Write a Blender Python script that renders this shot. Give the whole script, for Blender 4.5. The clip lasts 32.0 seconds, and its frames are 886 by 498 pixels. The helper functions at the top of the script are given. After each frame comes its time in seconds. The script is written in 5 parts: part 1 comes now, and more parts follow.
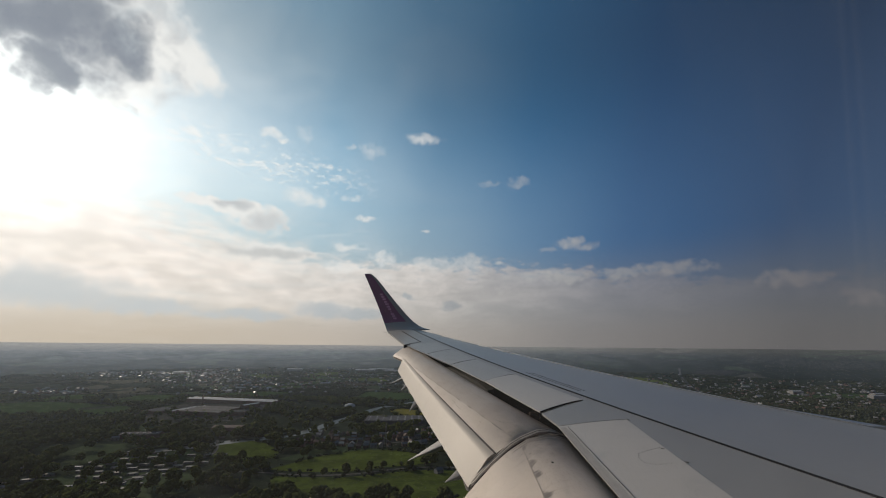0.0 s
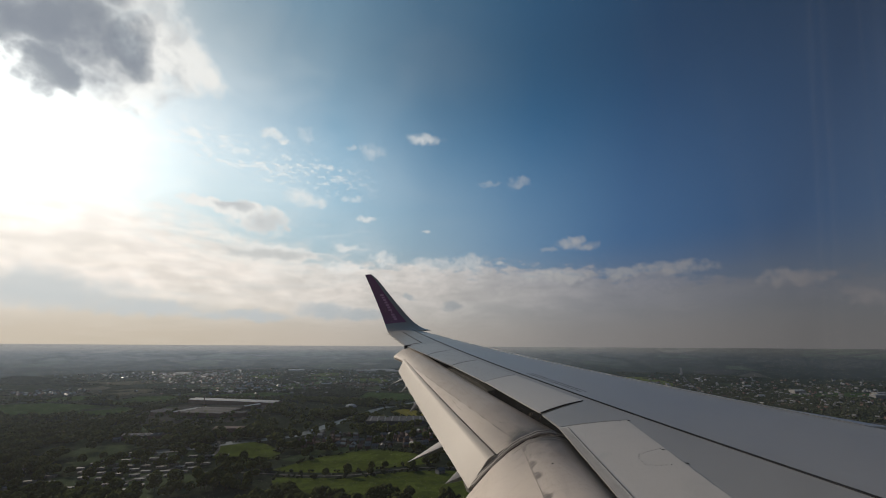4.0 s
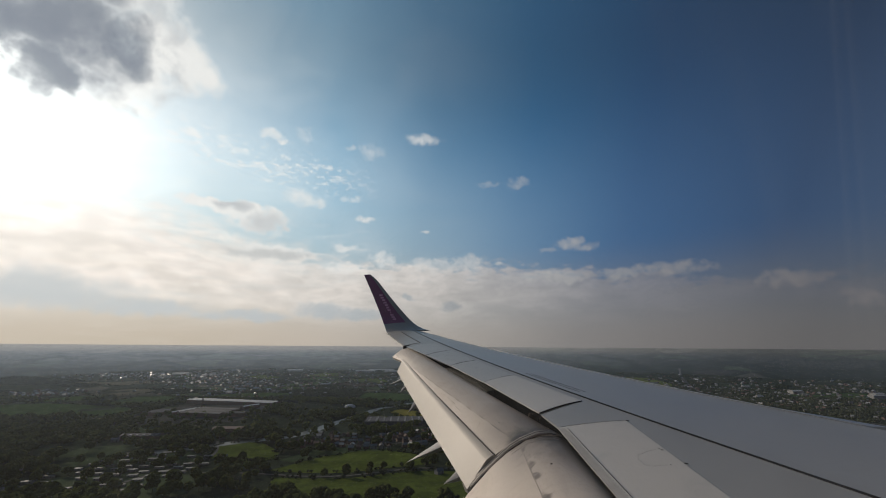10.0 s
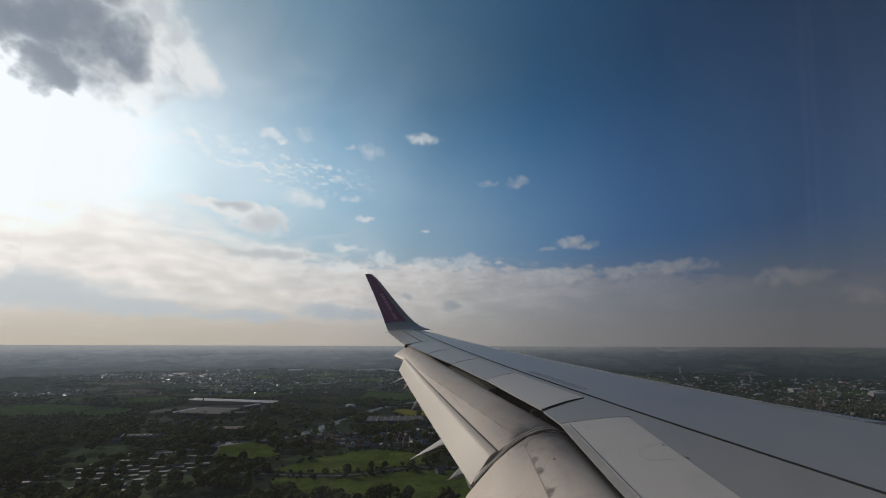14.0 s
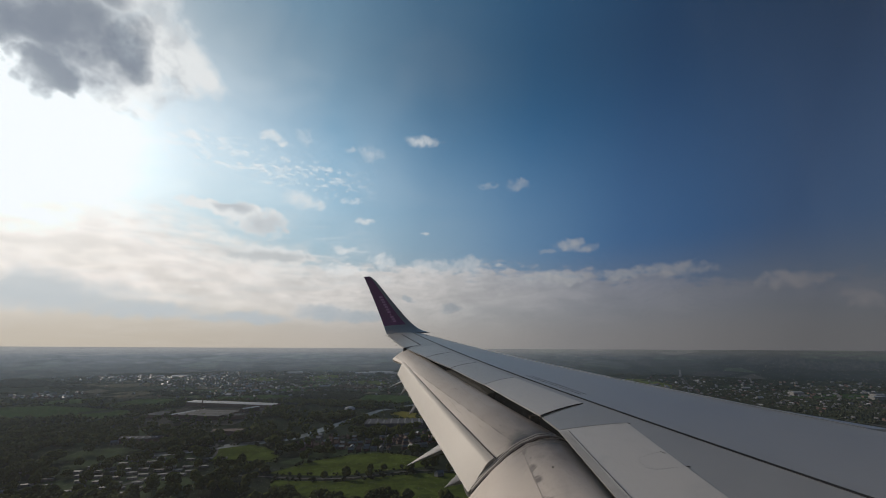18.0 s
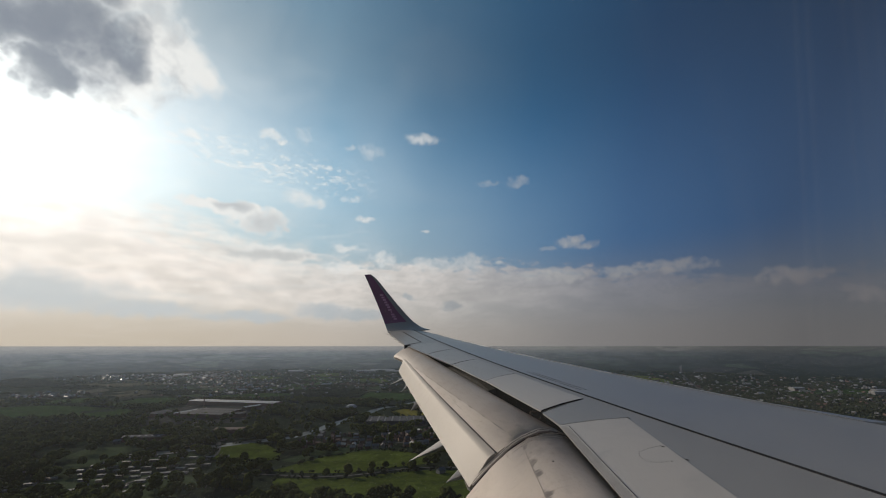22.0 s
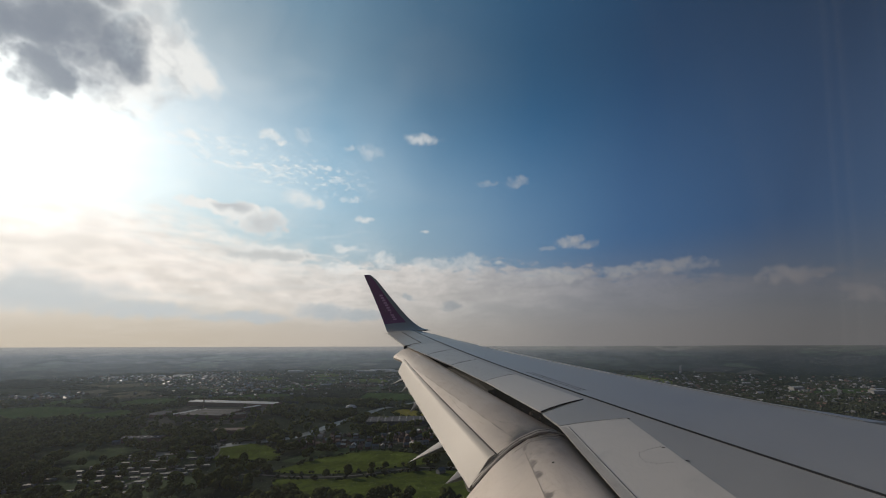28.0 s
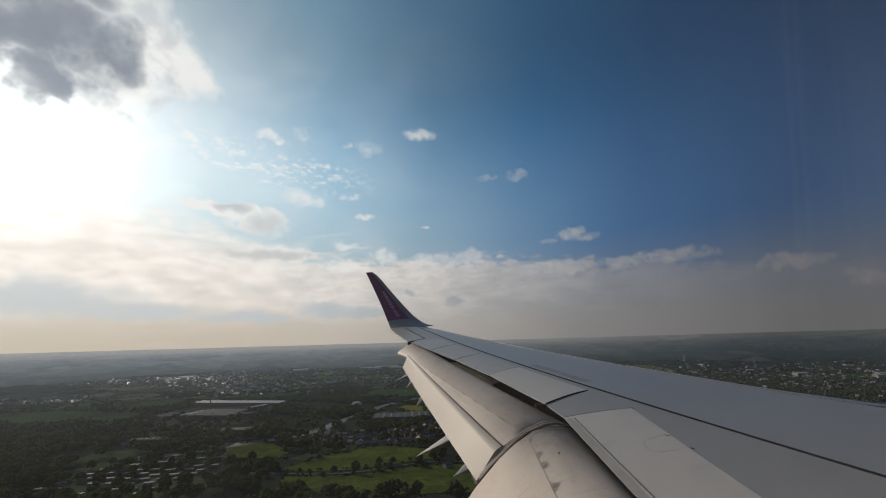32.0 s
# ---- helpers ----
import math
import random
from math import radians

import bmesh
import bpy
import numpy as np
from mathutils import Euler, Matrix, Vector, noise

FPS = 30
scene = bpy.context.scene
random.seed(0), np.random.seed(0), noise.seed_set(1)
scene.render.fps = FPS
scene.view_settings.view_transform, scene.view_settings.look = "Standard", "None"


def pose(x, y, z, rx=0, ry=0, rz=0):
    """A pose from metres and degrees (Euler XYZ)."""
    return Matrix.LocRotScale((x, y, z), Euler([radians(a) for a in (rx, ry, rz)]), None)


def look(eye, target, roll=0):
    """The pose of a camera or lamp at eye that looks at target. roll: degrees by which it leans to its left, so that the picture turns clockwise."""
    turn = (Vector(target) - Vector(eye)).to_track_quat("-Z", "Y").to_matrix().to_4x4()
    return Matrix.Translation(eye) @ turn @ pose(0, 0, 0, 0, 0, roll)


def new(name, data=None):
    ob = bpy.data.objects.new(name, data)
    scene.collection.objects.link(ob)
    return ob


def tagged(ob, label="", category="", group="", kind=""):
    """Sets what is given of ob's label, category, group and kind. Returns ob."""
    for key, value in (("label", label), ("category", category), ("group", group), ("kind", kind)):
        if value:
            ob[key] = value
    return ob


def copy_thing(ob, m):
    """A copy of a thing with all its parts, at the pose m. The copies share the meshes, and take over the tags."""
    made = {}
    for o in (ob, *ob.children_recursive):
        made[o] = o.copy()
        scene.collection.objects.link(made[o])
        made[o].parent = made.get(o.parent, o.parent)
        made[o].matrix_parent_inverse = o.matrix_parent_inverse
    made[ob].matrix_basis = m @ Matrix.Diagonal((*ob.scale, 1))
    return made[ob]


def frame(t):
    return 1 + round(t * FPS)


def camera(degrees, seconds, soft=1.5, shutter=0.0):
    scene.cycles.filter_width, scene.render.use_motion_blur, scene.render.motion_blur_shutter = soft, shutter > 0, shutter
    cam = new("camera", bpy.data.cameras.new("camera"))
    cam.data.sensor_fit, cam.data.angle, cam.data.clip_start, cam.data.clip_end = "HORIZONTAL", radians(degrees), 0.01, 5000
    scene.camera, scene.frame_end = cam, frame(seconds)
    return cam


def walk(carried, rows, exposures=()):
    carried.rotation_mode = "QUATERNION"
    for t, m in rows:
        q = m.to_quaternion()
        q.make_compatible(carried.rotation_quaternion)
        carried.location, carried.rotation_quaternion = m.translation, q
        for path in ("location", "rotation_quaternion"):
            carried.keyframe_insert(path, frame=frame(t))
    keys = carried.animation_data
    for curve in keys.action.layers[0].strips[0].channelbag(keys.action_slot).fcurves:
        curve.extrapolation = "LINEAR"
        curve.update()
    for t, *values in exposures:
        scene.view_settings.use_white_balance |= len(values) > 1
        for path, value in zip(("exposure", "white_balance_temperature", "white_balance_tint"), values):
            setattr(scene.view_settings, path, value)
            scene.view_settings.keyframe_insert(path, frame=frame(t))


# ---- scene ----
# ---- camera and walk ----
ALT = 200.0                      # eye height above the ground
cam = camera(96.25, 32.0, soft=1.0)
walk(cam, [
    (0, pose(-0.0088, -0.0039, ALT + -0.0060, 103.753, -0.516, 2.474)),
    (0.5, pose(-0.0060, -0.0051, ALT + -0.0000, 103.746, -0.452, 2.494)),
    (1, pose(-0.0037, 0.0077, ALT + 0.0051, 103.818, -0.506, 2.497)),
    (1.5, pose(-0.0026, -0.0059, ALT + 0.0039, 104.036, -0.337, 2.455)),
    (2, pose(-0.0046, 0.0040, ALT + 0.0026, 104.146, -0.518, 2.487)),
    (2.5, pose(0.0022, 0.0076, ALT + 0.0066, 103.808, -0.380, 2.507)),
    (3, pose(0.0050, 0.0153, ALT + -0.0068, 103.862, -0.456, 2.530)),
    (3.5, pose(0.0019, -0.0022, ALT + 0.0008, 103.823, -0.406, 2.590)),
    (5.5, pose(0.0134, 0.0014, ALT + 0.0048, 103.772, -0.159, 2.542)),
    (6, pose(-0.0000, -0.0000, ALT + -0.0000, 103.830, -0.426, 2.461)),
    (6.5, pose(-0.0005, -0.0069, ALT + -0.0076, 103.941, -0.502, 2.452)),
    (7, pose(0.0068, 0.0010, ALT + -0.0012, 103.866, -0.447, 2.501)),
    (7.5, pose(-0.0026, 0.0070, ALT + -0.0020, 104.120, -0.509, 2.443)),
    (8, pose(0.0036, 0.0038, ALT + 0.0069, 104.223, -0.327, 2.543)),
    (8.5, pose(-0.0126, -0.0075, ALT + -0.0122, 103.804, -0.591, 2.504)),
    (9, pose(-0.0021, -0.0194, ALT + -0.0066, 103.388, -0.308, 2.434)),
    (9.5, pose(0.0003, -0.0170, ALT + 0.0046, 103.423, -0.186, 2.382)),
    (10, pose(0.0050, 0.0081, ALT + -0.0006, 103.837, -0.379, 2.480)),
    (10.5, pose(0.0004, 0.0044, ALT + -0.0019, 103.728, -0.455, 2.548)),
    (11, pose(-0.0035, -0.0087, ALT + 0.0011, 103.488, -0.436, 2.534)),
    (11.5, pose(0.0007, -0.0040, ALT + 0.0181, 103.555, -0.038, 2.551)),
    (12, pose(-0.0139, -0.0146, ALT + 0.0172, 103.897, 0.088, 2.453)),
    (12.5, pose(-0.0029, 0.0158, ALT + 0.0109, 104.255, 0.217, 2.639)),
    (13, pose(-0.0018, 0.0091, ALT + 0.0117, 103.757, 0.258, 2.702)),
    (13.5, pose(-0.0076, -0.0055, ALT + 0.0030, 103.256, 0.176, 2.653)),
    (14, pose(-0.0256, -0.0352, ALT + -0.0175, 103.744, -0.177, 2.513)),
    (14.5, pose(-0.0085, -0.0334, ALT + -0.0002, 103.738, -0.108, 2.567)),
    (16.5, pose(0.0043, -0.0044, ALT + 0.0050, 103.742, -0.198, 2.607)),
    (17, pose(-0.0025, -0.0110, ALT + 0.0095, 103.739, -0.151, 2.507)),
    (17.5, pose(-0.0046, -0.0071, ALT + 0.0024, 103.895, -0.232, 2.487)),
    (18, pose(-0.0019, 0.0137, ALT + 0.0078, 104.082, -0.277, 2.473)),
    (18.5, pose(-0.0021, 0.0018, ALT + -0.0038, 103.937, -0.258, 2.448)),
    (19, pose(-0.0002, -0.0038, ALT + -0.0013, 103.951, -0.443, 2.461)),
    (19.5, pose(0.0011, -0.0060, ALT + 0.0109, 104.113, -0.204, 2.417)),
    (20, pose(-0.0101, -0.0087, ALT + -0.0059, 103.835, -0.367, 2.421)),
    (20.5, pose(-0.0121, -0.0231, ALT + 0.0043, 103.417, -0.215, 2.497)),
    (21, pose(-0.0026, -0.0122, ALT + 0.0079, 103.306, -0.053, 2.594)),
    (21.5, pose(-0.0006, -0.0085, ALT + -0.0084, 103.606, -0.054, 2.575)),
    (22, pose(0.0010, -0.0073, ALT + -0.0045, 103.752, 0.024, 2.602)),
    (22.5, pose(0.0022, -0.0015, ALT + 0.0021, 103.760, 0.017, 2.622)),
    (23, pose(0.0035, 0.0067, ALT + -0.0083, 103.742, -0.005, 2.651)),
    (23.5, pose(-0.0025, -0.0054, ALT + 0.0086, 103.705, 0.106, 2.609)),
    (24, pose(-0.0063, -0.0069, ALT + 0.0148, 103.823, -0.002, 2.588)),
    (24.5, pose(0.0004, 0.0009, ALT + 0.0099, 103.735, -0.051, 2.588)),
    (25, pose(0.0073, 0.0017, ALT + 0.0097, 103.627, -0.088, 2.576)),
    (25.5, pose(-0.0001, 0.0063, ALT + 0.0061, 103.907, -0.257, 2.498)),
    (27.5, pose(0.0066, -0.0011, ALT + -0.0059, 103.278, -0.288, 2.479)),
    (28, pose(0.0031, 0.0033, ALT + 0.0023, 103.776, 0.147, 2.558)),
    (28.5, pose(0.0056, -0.0036, ALT + 0.0104, 103.822, 0.641, 2.804)),
    (29, pose(-0.0025, 0.0072, ALT + -0.0005, 103.566, 1.158, 2.806)),
    (29.5, pose(-0.0107, -0.0001, ALT + 0.0241, 103.571, 1.450, 2.808)),
    (30, pose(-0.0207, 0.0073, ALT + 0.0143, 104.139, 1.386, 2.801)),
    (30.5, pose(-0.0216, 0.0108, ALT + 0.0181, 104.263, 1.533, 2.832)),
    (31, pose(-0.0152, -0.0136, ALT + 0.0021, 103.861, 1.440, 2.948)),
    (31.5, pose(0.0021, -0.0010, ALT + -0.0081, 103.495, 1.465, 3.037)),
    (32, pose(-0.0008, -0.0143, ALT + 0.0031, 103.103, 1.570, 3.056)),
], exposures=[
    (0.0, 0.0, 6500, 10), (12.8, -0.03, 6450, 10), (13.8, -0.14, 6200, 10), (17.6, -0.12, 6200, 10),
    (19.5, -0.02, 6450, 10), (27.0, -0.02, 6450, 10), (32.0, 0.0, 6450, 10)])

# ---- world and sun ----
SUN_EL, SUN_AZ = 22.5, -53.6     # degrees; azimuth from +y towards +x
SUN = Vector((math.cos(radians(SUN_EL)) * math.sin(radians(SUN_AZ)),
              math.cos(radians(SUN_EL)) * math.cos(radians(SUN_AZ)), math.sin(radians(SUN_EL))))


class Graph:
    """Short way of wiring shader nodes."""

    def __init__(self, tree):
        self.t = tree
        tree.nodes.clear()

    def node(self, kind):
        return self.t.nodes.new(kind)

    def put(self, sock, v):
        if isinstance(v, bpy.types.NodeSocket):
            self.t.links.new(v, sock)
        else:
            sock.default_value = v

    def m(self, op, a, b=None, c=None, clamp=False):
        n = self.node("ShaderNodeMath")
        n.operation, n.use_clamp = op, clamp
        for i, v in enumerate((a, b, c)):
            if v is not None:
                self.put(n.inputs[i], v)
        return n.outputs[0]

    def vm(self, op, a, b=None):
        n = self.node("ShaderNodeVectorMath")
        n.operation = op
        self.put(n.inputs[0], a)
        if b is not None:
            self.put(n.inputs["Scale"] if op == "SCALE" else n.inputs[1], b)
        return n.outputs["Value"] if op in ("DOT_PRODUCT", "LENGTH") else n.outputs["Vector"]

    def xyz(self, x, y, z):
        n = self.node("ShaderNodeCombineXYZ")
        for i, v in enumerate((x, y, z)):
            self.put(n.inputs[i], v)
        return n.outputs[0]

    def step(self, v, lo, hi):
        n = self.node("ShaderNodeMapRange")
        n.interpolation_type = "SMOOTHSTEP"
        self.put(n.inputs[0], v)
        n.inputs[1].default_value, n.inputs[2].default_value = lo, hi
        return n.outputs[0]

    def noise(self, vec, scale, detail=5.0, rough=0.55, warp=0.0):
        n = self.node("ShaderNodeTexNoise")
        if vec is not None:
            self.put(n.inputs["Vector"], vec)
        n.inputs["Scale"].default_value, n.inputs["Detail"].default_value = scale, detail
        n.inputs["Roughness"].default_value, n.inputs["Distortion"].default_value = rough, warp
        return n.outputs[0]

    def ramp(self, fac, stops, smooth=False):
        n = self.node("ShaderNodeValToRGB")
        el = n.color_ramp.elements
        n.color_ramp.interpolation = "EASE" if smooth else "LINEAR"
        while len(el) < len(stops):
            el.new(0.5)
        for e, (p, c) in zip(el, stops):
            e.position, e.color = p, (*c, 1)
        self.put(n.inputs[0], fac)
        return n.outputs[0]

    def mix(self, fac, a, b, kind="MIX"):
        n = self.node("ShaderNodeMix")
        n.data_type, n.blend_type = "RGBA", kind
        self.put(n.inputs[0], fac)
        for i, v in ((6, a), (7, b)):
            self.put(n.inputs[i], (*v, 1) if isinstance(v, tuple) and len(v) == 3 else v)
        return n.outputs[2]


def ramp_deg(g, theta, stops, top=180.0):
    return g.ramp(g.m("DIVIDE", theta, top), [(a / top, c) for a, c in stops])


world = bpy.data.worlds.new("sky")
scene.world = world
world.use_nodes = True
g = Graph(world.node_tree)
way = g.vm("NORMALIZE", g.node("ShaderNodeTexCoord").outputs["Generated"])
sep = g.node("ShaderNodeSeparateXYZ")
g.put(sep.inputs[0], way)
dx, dy, dz = sep.outputs
elev = g.m("MULTIPLY", g.m("ARCSINE", dz), 57.2958)
azim = g.m("MULTIPLY", g.m("ARCTAN2", dx, dy), 57.2958)
theta = g.m("MULTIPLY", g.m("ARCCOSINE", g.m("MINIMUM", g.vm("DOT_PRODUCT", way, tuple(SUN)), 1.0)), 57.2958)

nishita = g.node("ShaderNodeTexSky")
nishita.sky_type, nishita.sun_disc = "NISHITA", False
nishita.sun_elevation, nishita.sun_rotation = radians(SUN_EL), radians(SUN_AZ)
nishita.altitude, nishita.air_density, nishita.dust_density, nishita.ozone_density = 200.0, 1.2, 2.5, 1.5
flat = g.vm("SCALE", g.xyz(dx, dy, 0.0), g.m("DIVIDE", 1.0, g.m("ADD", g.m("MAXIMUM", dz, 0.0), 0.10)))
thin = g.noise(g.vm("MULTIPLY", way, (5.0, 5.0, 9.0)), 1.0, 6.0, 0.6, 0.6)
theta_c = g.m("MAXIMUM", g.m("ADD", theta, g.m("MULTIPLY", g.m("MULTIPLY_ADD", thin, 16.0, -8.0), g.step(theta, 45.0, 22.0))), 0.0)
blue = ramp_deg(g, theta_c, [(0, (1.4, 1.36, 1.30)), (6, (0.82, 0.86, 0.88)), (12, (0.66, 0.715, 0.75)), (20, (0.485, 0.605, 0.69)),
                           (32, (0.225, 0.395, 0.54)), (45, (0.080, 0.200, 0.335)), (58, (0.030, 0.116, 0.240)), (72, (0.019, 0.064, 0.152)),
                           (88, (0.020, 0.041, 0.088)), (120, (0.055, 0.070, 0.098)), (180, (0.082, 0.095, 0.118))])
haze = ramp_deg(g, theta, [(0, (1.3, 1.2, 1.05)), (18, (0.54, 0.465, 0.365)), (26, (0.51, 0.44, 0.345)), (40, (0.495, 0.44, 0.375)),
                           (55, (0.36, 0.335, 0.305)), (70, (0.220, 0.212, 0.205)), (92, (0.118, 0.116, 0.117)), (180, (0.10, 0.11, 0.12))])
blue = g.vm("SCALE", blue, g.m("MULTIPLY_ADD", g.step(elev, 12.0, 41.0), -0.93, 1.60))
clear = g.mix(0.10, blue, g.vm("SCALE", nishita.outputs[0], 0.05))
pale = g.m("MULTIPLY", g.m("MULTIPLY", g.step(elev, 33.0, 9.0), g.step(theta, 86.0, 40.0)), 0.62)
sky = g.mix(pale, clear, g.vm("MULTIPLY", haze, (0.84, 1.05, 1.18)))
sky = g.mix(g.m("MULTIPLY", g.step(elev, 15.0, 1.0), 0.90), sky, haze)

# cloud light: bright rims, grey bodies, both fading away from the sun
lit = ramp_deg(g, theta, [(0, (1.4, 1.36, 1.30)), (14, (0.94, 0.90, 0.86)), (25, (0.87, 0.83, 0.79)), (40, (0.78, 0.745, 0.715)),
                          (55, (0.54, 0.515, 0.50)), (72, (0.31, 0.295, 0.29)), (92, (0.165, 0.147, 0.150)), (180, (0.2, 0.2, 0.2))])
body = ramp_deg(g, theta, [(0, (0.40, 0.42, 0.45)), (8, (0.245, 0.265, 0.31)), (18, (0.26, 0.28, 0.315)), (25, (0.50, 0.50, 0.51)), (40, (0.42, 0.42, 0.425)),
                           (55, (0.21, 0.21, 0.215)), (92, (0.08, 0.08, 0.083)), (180, (0.12, 0.12, 0.13))])
under = ramp_deg(g, theta, [(0, (0.9, 0.87, 0.82)), (15, (0.80, 0.76, 0.70)), (25, (0.66, 0.635, 0.60)), (40, (0.50, 0.495, 0.485)),
                            (55, (0.35, 0.34, 0.332)), (72, (0.20, 0.196, 0.196)), (92, (0.115, 0.112, 0.115)), (180, (0.12, 0.12, 0.13))])


def sky_noise(ka, ke, seed, detail=6.0, rough=0.55, warp=0.2):
    return g.noise(g.xyz(g.m("MULTIPLY", azim, ka), g.m("MULTIPLY", elev, ke), seed), 1.0, detail, rough, warp)


# a bank of low layered cloud, seen edge-on towards the horizon, lower towards the north, with puffs along its top
top = g.m("MULTIPLY_ADD", g.m("MAXIMUM", g.m("SUBTRACT", -20.0, azim), 0.0), 0.21, g.m("MULTIPLY_ADD", g.m("MAXIMUM", g.m("SUBTRACT", azim, 8.0), 0.0), -0.11, 11.2))
broad = sky_noise(0.11, 0.30, 1.0, 4.0)
puffs = sky_noise(0.42, 0.95, 4.0, 6.0, 0.6)
edge = g.m("SUBTRACT", g.m("ADD", elev, g.m("ADD", g.m("MULTIPLY_ADD", broad, 6.0, -3.0), g.m("MULTIPLY_ADD", puffs, 7.0, -3.5))), top)
bank = g.m("MULTIPLY", g.mix(g.step(azim, 0.0, -40.0), g.step(edge, 0.9, -1.3), g.step(edge, 3.1, -4.3)), g.step(elev, -0.5, 8.0))
bands = sky_noise(0.12, 0.36, 3.0, 7.0, 0.58)
bank_c = g.mix(g.step(bands, 0.34, 0.60), g.mix(0.45, under, lit), lit)
bank_c = g.mix(g.m("MULTIPLY", g.step(edge, -3.0, -0.4), 0.80), bank_c, g.vm("SCALE", lit, 1.03))
by_sun = g.ramp(g.m("DIVIDE", theta, 180.0), [(0.10, (0.90,) * 3), (0.24, (0.80,) * 3), (0.36, (0.55,) * 3), (0.48, (0.26,) * 3), (0.56, (0.14,) * 3)])
mottle = g.step(sky_noise(0.27, 0.60, 7.0, 7.0, 0.6), 0.36, 0.66)
bank_c = g.vm("SCALE", bank_c, g.m("MULTIPLY_ADD", mottle, 0.19, 0.90))
sky = g.mix(g.m("MULTIPLY", bank, by_sun), sky, g.vm("MULTIPLY", bank_c, (1.09, 0.99, 0.93)))
streak = g.step(sky_noise(0.075, 0.46, 9.0, 7.0, 0.58, 0.3), 0.50, 0.70)
band = g.m("MULTIPLY", g.step(elev, 1.5, 4.0), g.step(elev, 11.0, 6.5))
sky = g.mix(g.m("MULTIPLY", g.m("MULTIPLY", streak, band), g.m("MULTIPLY", by_sun, 0.62)), sky, under)
wisp = g.m("MULTIPLY", g.step(sky_noise(0.21, 0.78, 13.0, 7.0, 0.64, 0.5), 0.50, 0.66), g.m("MULTIPLY", g.step(elev, 4.5, 8.0), g.m("MULTIPLY", g.step(elev, 19.0, 12.0), g.step(azim, -6.0, -26.0))))
sky = g.mix(g.m("MULTIPLY", wisp, g.m("MULTIPLY", by_sun, 0.55)), sky, g.vm("MULTIPLY", lit, (1.08, 1.03, 0.99)))
veil = g.step(g.noise(flat, 1.1, 4.0, 0.5, 0.8), 0.42, 0.75)
sky = g.mix(g.m("MULTIPLY", veil, g.m("MULTIPLY", g.step(theta, 62.0, 18.0), 0.22)), sky, lit)
sky = g.mix(g.m("MULTIPLY", g.step(elev, 6.0, 0.5), 0.60), sky, g.vm("MULTIPLY", haze, (1.10, 0.995, 0.955)))

# the bright aureole round the sun, through thin cloud
glow = g.m("ADD", g.m("MULTIPLY", g.m("EXPONENT", g.m("MULTIPLY", theta_c, -0.20)), 0.52),
           g.m("MULTIPLY", g.m("EXPONENT", g.m("MULTIPLY", theta, -0.078)), 0.30))
glow = g.m("MULTIPLY", glow, g.m("MULTIPLY_ADD", bank, -0.45, 1.0))
sky = g.vm("ADD", sky, g.vm("SCALE", (1.0, 0.98, 0.95), glow))

# single clouds: azimuth, elevation, half width, half height in degrees
BIG = [(-52.1, 31.4, 8.2, 4.2), (-52.6, 26.9, 2.6, 2.6), (-41.4, 32.7, 4.9, 3.3), (-45.7, 29.2, 4.6, 2.6), (-37.8, 32.0, 1.9, 2.4), (-52.3, 36.8, 8.2, 3.0)]
CORE = [(-52.5, 31.6, 7.0, 3.2), (-52.5, 27.4, 2.0, 2.6), (-46.4, 31.7, 3.0, 2.4), (-53.0, 36.5, 5.0, 2.4)]
MID = [(-34.2, 17.4, 4.4, 0.7), (-28.7, 16.2, 3.6, 1.7), (-30.9, 17.2, 3.3, 1.1)]
MID_CORE = [(-27.6, 15.8, 2.6, 1.3), (-31.6, 17.6, 1.8, 0.6)]
SLAB = [(-26.9, 12.1, 5.0, 1.0)]
SMALL = [(-28.4, 27.4, 1.5, 0.6), (-26.6, 26.7, 1.1, 0.4), (-5.8, 29.1, 2.2, 0.8), (-23.6, 19.9, 2.3, 1.0), (-22.0, 19.4, 1.9, 0.7), (-13.9, 17.7, 1.4, 0.5),
         (-5.3, 16.1, 0.9, 0.3), (-16.7, 13.5, 2.2, 0.5), (16.0, 14.1, 1.8, 0.8), (18.1, 13.6, 1.3, 0.6), (5.4, 11.5, 0.7, 0.3), (-42.7, 26.1, 1.1, 0.7)]
FAINT = [(-23.6, 28.1, 0.9, 1.0), (-13.5, 27.0, 1.9, 0.9), (-17.0, 27.2, 1.0, 0.5), (8.7, 22.7, 1.5, 0.7), (4.5, 22.9, 1.5, 0.4), (12.7, 13.4, 1.2, 0.3), (-37.6, 25.3, 1.2, 0.5)]
PUFF = [(-11.2, 12.2, 2.3, 0.9), (-3.7, 11.4, 3.8, 1.1), (1.1, 11.7, 2.4, 1.2), (13.6, 9.7, 4.6, 0.9), (22.7, 9.6, 3.2, 0.8), (28.2, 9.7, 3.8, 0.9), (39.1, 7.6, 3.6, 0.8), (-17.5, 10.6, 3.1, 0.8), (44.2, 5.2, 1.6, 1.1)]
GREY = [(-48.5, 5.5, 7.0, 1.9), (-39.5, 4.2, 6.7, 1.0), (-29.6, 3.7, 5.7, 0.7), (-19.0, 4.7, 3.7, 1.1), (-14.0, 4.3, 3.1, 0.7), (-1.5, 5.6, 1.3, 0.65), (-7.6, 6.9, 1.1, 0.35)]
ragged = g.noise(way, 15.0, 6.0, 0.58, 0.25)
fine = g.noise(way, 48.0, 5.0, 0.58, 0.25)
soft = g.noise(way, 8.0, 5.0, 0.5, 0.2)
